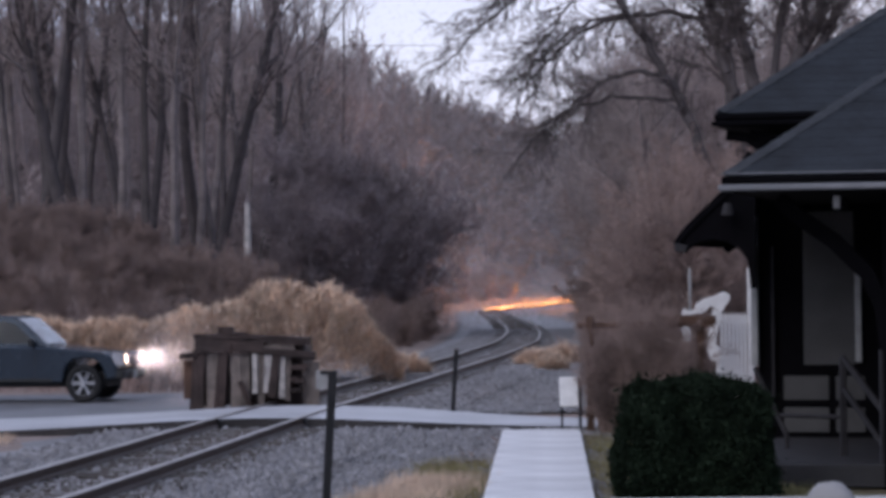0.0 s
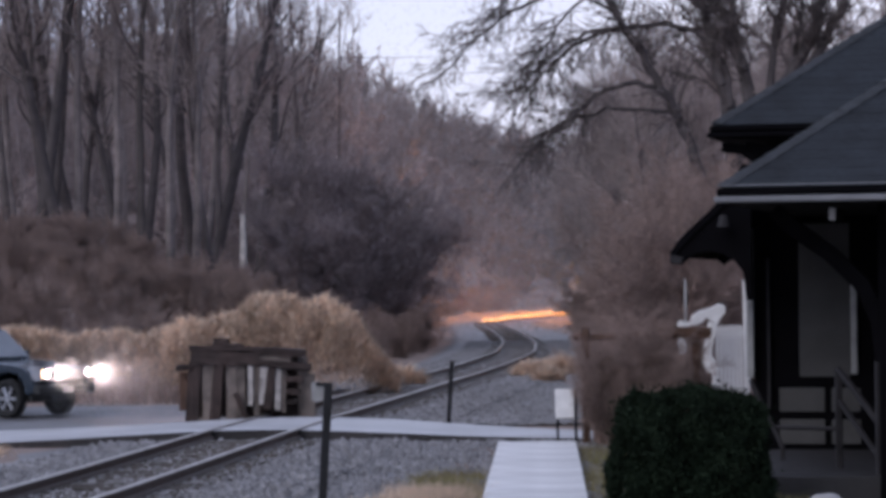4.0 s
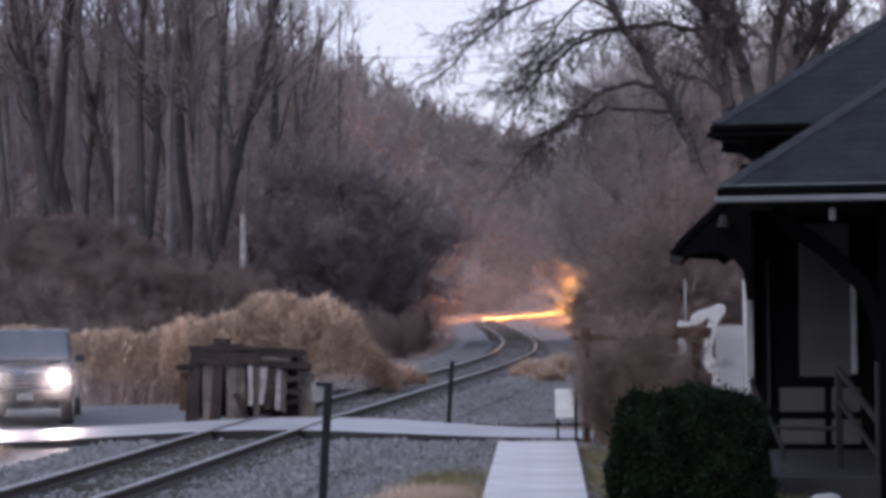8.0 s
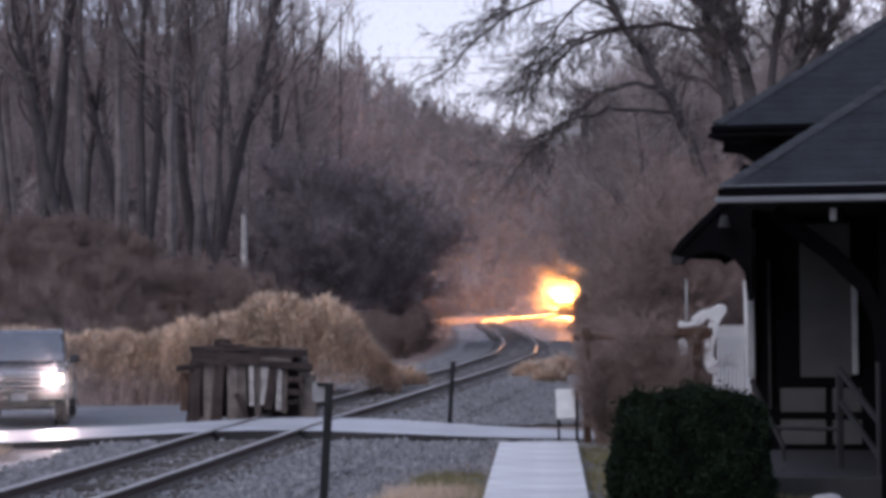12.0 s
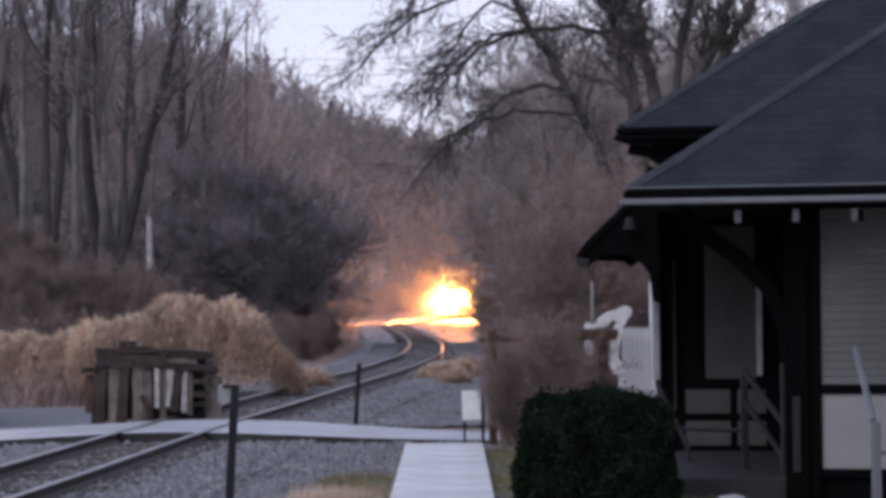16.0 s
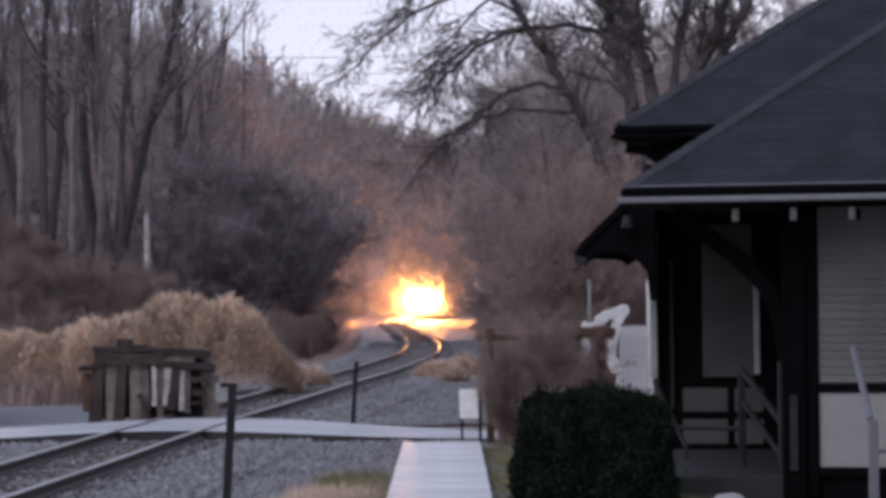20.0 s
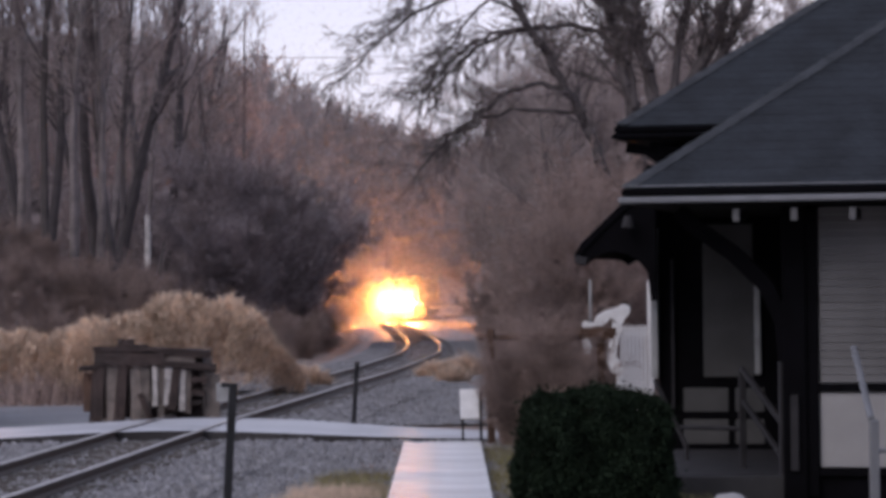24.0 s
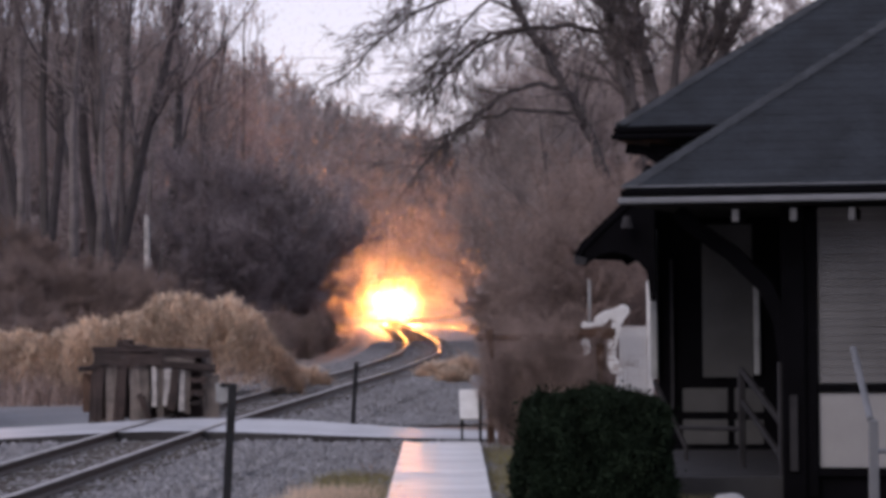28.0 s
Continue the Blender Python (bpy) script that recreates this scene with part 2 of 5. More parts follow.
def prism(outline, width, axis="x", bevel=0.0):
    """A solid from an outline of (a, b) pairs pushed along an axis; centred on it."""
    bm = bmesh.new()
    place = {"x": lambda a, b, c: (c, a, b), "y": lambda a, b, c: (a, c, b), "z": lambda a, b, c: (a, b, c)}[axis]
    lo = [bm.verts.new(place(a, b, -width / 2)) for a, b in outline]
    hi = [bm.verts.new(place(a, b, width / 2)) for a, b in outline]
    n = len(outline)
    bm.faces.new(lo[::-1])
    bm.faces.new(hi)
    for i in range(n):
        bm.faces.new((lo[i], lo[(i + 1) % n], hi[(i + 1) % n], hi[i]))
    if bevel:
        bmesh.ops.recalc_face_normals(bm, faces=bm.faces)
        bmesh.ops.bevel(bm, geom=bm.edges[:], offset=bevel, segments=1, affect="EDGES")
    return bm


def arc_beam(points, half, depth):
    """A curved timber of square section through points (x, z), depth along y."""
    bm = bmesh.new()
    rows = []
    for i, (x, z) in enumerate(points):
        a = points[max(0, i - 1)]
        b = points[min(len(points) - 1, i + 1)]
        d = Vector((b[0] - a[0], b[1] - a[1])).normalized()
        n = Vector((-d.y, d.x)) * half
        rows.append([bm.verts.new((x + s * n.x, y, z + s * n.y)) for s, y in ((1, -depth / 2), (1, depth / 2), (-1, depth / 2), (-1, -depth / 2))])
    for a, b in zip(rows, rows[1:]):
        for k in range(4):
            bm.faces.new((a[k], a[(k + 1) % 4], b[(k + 1) % 4], b[k]))
    bm.faces.new(rows[0][::-1])
    bm.faces.new(rows[-1])
    return bm


# ---- plan: the line of the track, the lie of the land ----
TRACK_Y = np.array([-60, 0, 38, 52, 63, 87, 107, 130, 150, 200, 250, 268, 285, 309, 328, 350, 380, 450, 600])
TRACK_X = np.array([-15, -8.6, -4.46, -3.1, -1.75, 0.95, 2.7, 3.5, 3.85, 4.2, 4.0, 4.15, 5.0, 10.4, 15.2, 21, 30, 53, 110])
LEVEL_Y = np.array([-60, 70, 110, 150, 200, 275, 300, 315, 345, 380, 450, 600])
LEVEL_Z = np.array([0, 0, -0.1, -0.35, -0.7, -1.0, -0.95, -0.85, -0.4, 0.0, 0.4, 1.0])
_y = np.arange(-60, 600, 1.0)
_k = np.exp(-np.linspace(-2, 2, 17) ** 2)
_k /= _k.sum()


def smooth_line(y, v):
    w = np.interp(_y, y, v)
    return np.convolve(np.pad(w, 8, mode="reflect", reflect_type="odd"), _k, mode="valid")


_tx, _tz = smooth_line(TRACK_Y, TRACK_X), smooth_line(LEVEL_Y, LEVEL_Z)


def track_x(y):
    return np.interp(y, _y, _tx)


def track_z(y):
    return np.interp(y, _y, _tz)


def land(x, y):
    """The height of the ground."""
    x, y = np.asarray(x, float), np.asarray(y, float)
    d = track_x(y) - x
    left = 4.0 * S((d - 6 - 9 * S((y - 200) / 50)) / 11) * S((y - 62) / 40) + 15 * S((d - 20) / 80) * S((y - 80) / 120)
    right = 5 * S((-d - 14) / 40) * S((y - 85) / 60) + 14 * S((-d - 25) / 90) * S((y - 120) / 150)
    far = 8 * S((y - 380) / 250)
    rough = 0.12 * np.sin(x * 0.7 + y * 0.31) * np.sin(y * 0.53 - x * 0.2) * S((np.abs(d) - 5) / 6) * S((y - 66) / 10)
    return track_z(y) - 0.14 + left + right + far * S((np.abs(d) - 6) / 30) + rough


def ground_sheet():
    xs = np.concatenate([np.linspace(-900, -120, 14), np.linspace(-110, -34, 24), np.linspace(-32, 32, 97), np.linspace(34, 110, 24), np.linspace(120, 900, 14)])
    ys = np.concatenate([np.linspace(-300, -20, 8), np.linspace(-15, 140, 130), np.linspace(143, 460, 100), np.linspace(470, 1600, 24)])
    gx, gy = np.meshgrid(xs, ys)
    gz = land(gx, gy)
    v = np.stack([gx.ravel(), gy.ravel(), gz.ravel()], 1)
    nx = len(xs)
    f = [(j * nx + i, j * nx + i + 1, (j + 1) * nx + i + 1, (j + 1) * nx + i) for j in range(len(ys) - 1) for i in range(nx - 1)]
    ob = new("ground", mesh_of("ground", v, f, M_GROUND, True))
    tagged(ob, "brown leaf-littered ground rising to wooded slopes", "ground", kind="structure")


ground_sheet()


def ribbon(name, y0, y1, step, left, right, lift, material, label, category, kind="structure"):
    """A strip of ground cover between two offsets from the track, following the land."""
    ys = np.arange(y0, y1 + 0.01, step)
    n = 7
    v, f = [], []
    for y in ys:
        for k in range(n):
            o = left + (right - left) * k / (n - 1)
            edge = 0.03 if k in (0, n - 1) else 0.0
            wob = 0.25 * math.sin(y * 1.7 + k) * (k in (0, n - 1))
            x = track_x(y) + o + wob
            v.append((x, y, float(land(x, y)) + lift - edge))
    for j in range(len(ys) - 1):
        for i in range(n - 1):
            a = j * n + i
            f.append((a, a + 1, a + n + 1, a + n))
    return tagged(new(name, mesh_of(name, v, f, material)), label, category, kind=kind)


ribbon("gravel_bed", -30, 430, 1.0, -3.4, 4.2, 0.05, M_GRAVEL, "wet grey gravel along the railway track", "gravel")
ribbon("gravel_yard", 55, 110, 1.0, 2.6, 7.5, 0.07, M_GRAVEL, "wet grey gravel yard beside the railway track", "gravel")


def plate(name, corners, lift, material, label, category, thick=0.1, nx=40, ny=8, profile=None, kind="structure", edge_mat=None):
    """A paved slab between four plan corners (near left, near right, far right, far left), with a real edge."""
    a, b, c, d = [Vector(p) for p in corners]
    bm = bmesh.new()
    grid = []
    for j in range(ny + 1):
        row = []
        for i in range(nx + 1):
            u, w = i / nx, j / ny
            p = a.lerp(b, u).lerp(d.lerp(c, u), w)
            row.append(bm.verts.new((p.x, p.y, lift + (profile(p.x, p.y) if profile else 0))))
        grid.append(row)
    for j in range(ny):
        for i in range(nx):
            bm.faces.new((grid[j][i], grid[j][i + 1], grid[j + 1][i + 1], grid[j + 1][i]))
    edge = [e for e in bm.edges if e.is_boundary]
    out = bmesh.ops.extrude_edge_only(bm, edges=edge)
    for g in out["geom"]:
        if isinstance(g, bmesh.types.BMVert):
            g.co.z -= thick
    ob = tagged(part(name, bm, material), label, category, kind=kind)
    if edge_mat:
        ob.data.materials.append(edge_mat)
        for f in ob.data.polygons:
            if abs(f.normal.z) < 0.5:
                f.material_index = 1
    return ob


def crown(x, y):
    return 0.14 * math.exp(-((x - track_x(y)) / 2.6) ** 2) - 0.10 * float(S((-5 - x) / 6)) - 0.02


def side_fall(x, y):
    return crown(x, y) - 0.05 * float(S((x + 1) / 4))


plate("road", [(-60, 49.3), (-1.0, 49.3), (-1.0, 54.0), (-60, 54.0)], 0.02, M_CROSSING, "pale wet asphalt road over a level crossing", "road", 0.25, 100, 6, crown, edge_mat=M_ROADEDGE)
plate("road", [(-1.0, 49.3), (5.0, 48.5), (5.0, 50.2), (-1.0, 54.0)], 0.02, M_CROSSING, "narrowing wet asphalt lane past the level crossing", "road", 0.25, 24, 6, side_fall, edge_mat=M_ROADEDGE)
plate("lot", [(-60, 54.0), (-5.6, 54.0), (-5.0, 66.0), (-60, 66.0)], -0.11, M_ROAD, "wet asphalt lot beside the crossing road", "lot", 0.2, 20, 4)


# ---- track ----
def frame_at(y):
    """The pose on the track's line at y, heading along it."""
    dx = float(track_x(y + 0.5) - track_x(y - 0.5))
    dz = float(track_z(y + 0.5) - track_z(y - 0.5))
    return pose(float(track_x(y)), y, float(track_z(y)), math.degrees(math.atan(dz)), 0, -math.degrees(math.atan(dx)))


def rail_side(side, y0, y1):
    sec = [(-0.07, 0.0), (0.07, 0.0), (0.07, 0.02), (0.012, 0.04), (0.012, 0.12), (0.034, 0.13), (0.034, 0.15), (-0.034, 0.15), (-0.034, 0.13), (-0.012, 0.12), (-0.012, 0.04), (-0.07, 0.02)]
    v, f = [], []
    ys = np.arange(y0, y1, 1.5)
    n = len(sec)
    for j, y in enumerate(ys):
        m = frame_at(float(y))
        for a, b in sec:
            v.append(m @ Vector((side * 0.755 + a, 0, b)))
    for j in range(len(ys) - 1):
        for i in range(n):
            a, b = j * n + i, j * n + (i + 1) % n
            f.append((a, b, b + n, a + n))
    return mesh_of("rail", v, f, M_RUST)


def rail_top(side, y0, y1):
    """The crowned, polished head of a rail."""
    ys = np.arange(y0, y1, 1.5)
    arc = [(-0.039, 0.138), *[(0.04 * math.sin(a), 0.15 + 0.024 * math.cos(a)) for a in (-1.35, -0.8, -0.4, 0.0, 0.4, 0.8, 1.35)], (0.039, 0.138)]
    arc = [(x, max(z, 0.138)) for x, z in arc]
    n = len(arc)
    v = [frame_at(float(y)) @ Vector((side * 0.755 + a, 0, z)) for y in ys for a, z in arc]
    f = [(n * j + i, n * j + i + 1, n * j + i + n + 1, n * j + i + n) for j in range(len(ys) - 1) for i in range(n - 1)]
    return mesh_of("running_surface", v, f, M_RAIL, True)


track = thing("railway_track", Matrix(), "single railway track with worn steel rails on old wooden ties", "railway track", kind="structure")
for side in (-1, 1):
    rail = part("rail", rail_side(side, -30, 430), M_RUST, track, "rusty steel rail with a worn bright top")
    part("running_surface", rail_top(side, -30, 430), M_RAIL, rail, "bright worn rail top")

TIE_MESH = None


def ties():
    global TIE_MESH
    rng = random.Random(5)
    bm = box(2.6, 0.23, 0.17, 0.015, (0, 0, -0.085))
    me = bpy.data.meshes.new("tie")
    bm.to_mesh(me)
    bm.free()
    me.materials.append(M_TIE)
    y = 20.0
    rest = bmesh.new()
    while y < 420:
        m = frame_at(y) @ pose(rng.uniform(-0.05, 0.05), 0, rng.uniform(-0.01, 0.012), 0, 0, rng.uniform(-1.5, 1.5))
        if y < 150:
            if not 49 < y < 54.2:
                part("tie", me, M_TIE, track, "", m)
        else:
            b2 = bmesh.new()
            b2.from_mesh(me)
            b2.transform(m)
            tmp = bpy.data.meshes.new("tmp")
            b2.to_mesh(tmp)
            b2.free()
            rest.from_mesh(tmp)
            bpy.data.meshes.remove(tmp)
        y += 0.54 if y < 150 else 0.6
    far = part("far_tie", rest, M_TIE, track)
    tagged(far, kind="stuff")


def scatter_stones(name, n, where, size, material, label, category, seed):
    """Loose stones as one object of real geometry; where(rng) gives a plan place."""
    rng = np.random.default_rng(seed)
    base = np.array([(1, 0, -0.3), (-0.5, 0.87, -0.3), (-0.5, -0.87, -0.3), (0.3, 0.2, 0.8), (-0.6, 0.1, 0.5)])
    tri = np.array([(0, 1, 3), (1, 4, 3), (1, 2, 4), (2, 0, 3), (2, 3, 4)])
    p = where(rng, n)
    s = rng.uniform(size[0], size[1], n)
    ang = rng.uniform(0, 6.28, n)
    b = base[None] * rng.uniform(0.6, 1.2, (n, 5, 3)) * s[:, None, None]
    c, sn = np.cos(ang)[:, None], np.sin(ang)[:, None]
    vx, vy = b[:, :, 0] * c - b[:, :, 1] * sn, b[:, :, 0] * sn + b[:, :, 1] * c
    v = np.stack([vx + p[:, 0:1], vy + p[:, 1:2], b[:, :, 2] + p[:, 2:3]], 2).reshape(-1, 3)
    f = (tri[None] + 5 * np.arange(n)[:, None, None]).reshape(-1, 3)
    me = bulk_mesh(name, v, f, material)
    return tagged(new(name, me), label, category, kind="stuff")


def bulk_mesh(name, v, f, material, smooth=False):
    """A mesh from arrays of points and triangles or quads."""
    me = bpy.data.meshes.new(name)
    k = f.shape[1]
    me.vertices.add(len(v))
    me.vertices.foreach_set("co", np.asarray(v, np.float32).ravel())
    me.loops.add(f.size)
    me.loops.foreach_set("vertex_index", f.astype(np.int32).ravel())
    me.polygons.add(len(f))
    me.polygons.foreach_set("loop_start", np.arange(0, f.size, k, dtype=np.int32))
    me.polygons.foreach_set("loop_total", np.full(len(f), k, np.int32))
    if smooth:
        me.polygons.foreach_set("use_smooth", np.ones(len(f), bool))
    me.materials.append(material)
    me.update(calc_edges=True)
    return me


def on_bed(y0, y1, left, right, lift):
    def where(rng, n):
        y = y0 + (y1 - y0) * rng.random(n) ** 1.3
        o = rng.uniform(left, right, n)
        x = track_x(y) + o
        z = land(x, y) + lift
        road = (y > 48.9) & (y < 54.3)
        return np.stack([x, y, np.where(road, -0.5, z)], 1)
    return where


scatter_stones("ballast", 42000, on_bed(24, 150, -2.6, 2.8, 0.11), (0.03, 0.075), M_STONE, "loose grey ballast stones between the rails", "ballast", 3)
scatter_stones("gravel_stones", 26000, on_bed(30, 110, 1.5, 7.0, 0.07), (0.02, 0.06), M_STONE, "loose wet grey gravel beside the track", "gravel", 4)


# ---- plants ----
def grow(segs, p, d, length, radius, level, rng, c):
    """Adds one branch and its side branches as (from, to, radius, radius, level)."""
    n = c["n"][level]
    step = length / n
    r = radius
    for i in range(n):
        d = (d + Vector((rng.gauss(0, 1), rng.gauss(0, 1), rng.gauss(0, 1))) * c["wander"][level] + Vector((0, 0, c["rise"][level]))).normalized()
        q = p + d * step
        r2 = max(c["thin"], radius * (1 - (i + 1) / n * c["taper"][level]))
        segs.append((p, q, r, r2, level))
        if level + 1 < len(c["n"]) and (i + 1) / n > c["bare"][level]:
            for _ in range(c["kids"][level]):
                if rng.random() > c["chance"][level]:
                    continue
                side = Vector((rng.gauss(0, 1), rng.gauss(0, 1), rng.gauss(0, 0.4)))
                side = (side - d * side.dot(d)).normalized()
                a = c["fork"][level] * rng.uniform(0.7, 1.3)
                grow(segs, p.lerp(q, rng.random()), (d * math.cos(a) + side * math.sin(a)).normalized(), length * c["short"][level] * rng.uniform(0.6, 1.15) * (1.25 - 0.6 * (i + 1) / n),
                     max(c["thin"], r2 * c["slim"][level]), level + 1, rng, c)
        p, r = q, r2


def tubes(segs, sides=3):
    """Arrays of points and quads for tapered bars."""
    p = np.array([s[0] for s in segs]); q = np.array([s[1] for s in segs])
    r0 = np.array([s[2] for s in segs]); r1 = np.array([s[3] for s in segs])
    d = q - p
    d /= np.linalg.norm(d, axis=1, keepdims=True) + 1e-9
    ref = np.where(np.abs(d[:, 2:3]) > 0.9, np.array([[1.0, 0, 0]]), np.array([[0, 0, 1.0]]))
    u = np.cross(d, ref)
    u /= np.linalg.norm(u, axis=1, keepdims=True)
    w = np.cross(d, u)
    rings = []
    for c, r in ((p, r0), (q, r1)):
        for k in range(sides):
            a = 2 * math.pi * k / sides
            rings.append(c + (u * math.cos(a) + w * math.sin(a)) * r[:, None])
    v = np.stack(rings, 1).reshape(-1, 3)
    idx = np.array([(k, (k + 1) % sides, sides + (k + 1) % sides, sides + k) for k in range(sides)])
    f = (idx[None] + 2 * sides * np.arange(len(segs))[:, None, None]).reshape(-1, 4)
    return v, f


TALL = dict(n=(9, 5, 4, 3), wander=(0.05, 0.16, 0.2, 0.25), rise=(0.02, 0.14, 0.08, 0.03), taper=(0.75, 0.8, 0.8, 0.6), bare=(0.36, 0.15, 0.1),
            kids=(3, 2, 2), chance=(0.8, 0.75, 0.75), fork=(0.65, 0.6, 0.6), short=(0.3, 0.45, 0.5), slim=(0.4, 0.5, 0.6), thin=0.014)
BROAD = dict(n=(6, 6, 5, 4), wander=(0.1, 0.16, 0.2, 0.25), rise=(0.0, 0.12, 0.05, 0.0), taper=(0.7, 0.8, 0.8, 0.6), bare=(0.2, 0.15, 0.05),
             kids=(3, 2, 3), chance=(0.95, 0.9, 0.9), fork=(0.75, 0.6, 0.6), short=(0.5, 0.5, 0.5), slim=(0.5, 0.5, 0.6), thin=0.014)
SHRUB = dict(n=(5, 5, 4, 3), wander=(0.14, 0.2, 0.25, 0.3), rise=(0.05, 0.05, 0.03, 0.0), taper=(0.7, 0.7, 0.7, 0.5), bare=(0.1, 0.05, 0.05),
             kids=(3, 3, 2), chance=(0.95, 0.9, 0.8), fork=(0.6, 0.7, 0.7), short=(0.55, 0.5, 0.5), slim=(0.55, 0.6, 0.7), thin=0.007)


def tree_segs(kind, height, radius, seed, stems=1, lean=0.03, spread=0.0):
    rng = random.Random(seed)
    segs = []
    for k in range(stems):
        a = 6.283 * k / stems + rng.uniform(-0.5, 0.5)
        tilt = spread * rng.uniform(0.4, 1.0)
        d = Vector((math.cos(a) * tilt + rng.gauss(0, lean), math.sin(a) * tilt + rng.gauss(0, lean), 1)).normalized()
        grow(segs, Vector((math.cos(a) * 0.15 * (stems > 1), math.sin(a) * 0.15 * (stems > 1), -0.3)), d, height * rng.uniform(0.8, 1.05), radius, 0, rng, kind)
    return segs


def plant(name, segs, trunk_mat, crown_mat, m, label, category, group="", woody=1, names=("trunk", "crown")):
    """A bare tree or shrub of two parts: the stems and the twigs."""
    ob = thing(name, m, label, category, group)
    v, f = tubes([s for s in segs if s[4] <= woody], 6)
    part(names[0], bulk_mesh(names[0], v, f, trunk_mat, True), trunk_mat, ob)
    v, f = tubes([s for s in segs if s[4] > woody], 3)
    part(names[1], bulk_mesh(names[1], v, f, crown_mat), crown_mat, ob)
    return ob


def at_ground(x, y, sink=0.0):
    return float(land(x, y)) - sink


def stand():
    """Tall bare trees on the near slope, each a thing."""
    rng = random.Random(11)
    protos = []
    for i, (h, r) in enumerate(((25, 0.3), (23, 0.2), (27, 0.34), (21, 0.17))):
        ob = plant("tall_tree", tree_segs(TALL, h, r, 20 + i), M_DARKBARK if i % 2 == 0 else M_BARK, M_TWIG, pose(-500, -200 - 20 * i, 0), "tall bare grey-brown tree on the wooded slope", "tree", "bare trees of the slope")
        protos.append(ob)
    # x, y, which, size
    spots = [(-16.4, 112, 2, 1.0), (-17.6, 114, 1, 1.0), (-15.05, 111, 0, 0.8), (-14.5, 112, 3, 1.15), (-13.2, 113, 1, 1.0), (-12.0, 112, 3, 1.1), (-11.3, 116, 1, 0.95), (-10.9, 112, 3, 1.0), (-10.1, 113, 1, 0.95), (-9.3, 114, 0, 0.7),
             (-13.0, 122, 0, 0.85), (-11.0, 128, 1, 1.0), (-9.6, 121, 3, 0.9),
             (-9.0, 134, 0, 0.95), (-18.8, 124, 1, 1.05), (-17.2, 132, 2, 1.0), (-7.6, 140, 1, 0.9), (-16.0, 141, 3, 1.2), (-12.2, 137, 2, 1.0)]
    while len(spots) < 52:
        y = rng.uniform(112, 200)
        x = track_x(y) - rng.uniform(12, 46)
        if abs(x / y) < 0.22:
            spots.append((float(x), y, rng.randrange(4), rng.uniform(0.75, 1.05)))
    for i, (x, y, k, s) in enumerate(spots):
        m = pose(x, y, at_ground(x, y, 0.1), rng.gauss(0, 1.5), rng.gauss(0, 1.5), rng.uniform(0, 360)) @ Matrix.Scale(s, 4)
        if i < 4:
            protos[i].matrix_basis = m
        else:
            c = copy_thing(protos[k], m)
            c.scale = (s, s, s)


stand()


CREST_U = (-0.2, -0.09, -0.047, -0.028, -0.016, -0.012, 0.004, 0.016, 0.03, 0.044, 0.064, 0.095)
CREST_E = (0.1, 0.098, 0.092, 0.087, 0.08, 0.072, 0.068, 0.058, 0.047, 0.05, 0.054, 0.06)


def far_woods():
    """The woods that close the valley, one object."""
    rng = np.random.default_rng(8)
    protos = []
    for i in range(7):
        cfg = dict(TALL if i < 5 else BROAD)
        cfg.update(thin=0.03, kids=(3, 2, 2), n=(7, 4, 3, 2), bare=(0.25, 0.15, 0.1))
        v, f = tubes(tree_segs(cfg, 19 + i % 3, 0.2, 60 + i), 3)
        protos.append((v, f))
    vs, fs, n = [], [], 0
    count = 0
    while count < 760:
        y = rng.uniform(150, 600)
        x = rng.uniform(-0.2, 0.26) * y
        d = x - track_x(y)
        if abs(d) < 9 or (d > 0 and y < 185 and d < 12) or (y > 240 and -17 < d < 0):
            continue
        v, f = protos[rng.integers(7)]
        # the treeline falls from the near slope to the notch where the line leaves the valley
        rank = rng.uniform(0.97, 1.02) if count % 3 == 0 else rng.uniform(0.7, 1.0)
        crest = 2.65 + y * np.interp(x / y, CREST_U, CREST_E) * rank
        s = min(1.25, (crest - float(land(x, y))) / v[:, 2].max())
        if s < 0.3:
            continue
        a = rng.uniform(0, 6.28)
        c, sn = math.cos(a) * s, math.sin(a) * s
        w = np.stack([v[:, 0] * c - v[:, 1] * sn + x, v[:, 0] * sn + v[:, 1] * c + y, v[:, 2] * s + float(land(x, y))], 1)
        vs.append(w)
        fs.append(f + n)
        n += len(v)
        count += 1
    for _ in range(150):
        y = rng.uniform(540, 660)
        x = rng.uniform(-0.07, 0.12) * y
        v, f = protos[rng.integers(7)]
        k = min(rng.uniform(0.7, 1.1), (2.65 + y * np.interp(x / y, CREST_U, CREST_E) * 0.97 - float(land(x, y))) / v[:, 2].max())
        if k < 0.2:
            continue
        vs.append(v * k + np.array([x, y, float(land(x, y))]))
        fs.append(f + n)
        n += len(v)
    me = bulk_mesh("far_woods", np.concatenate(vs), np.concatenate(fs), M_FARWOOD)
    tagged(new("far_woods", me), "hazy bare brown woods on the far slopes", "woods", kind="stuff")


far_woods()


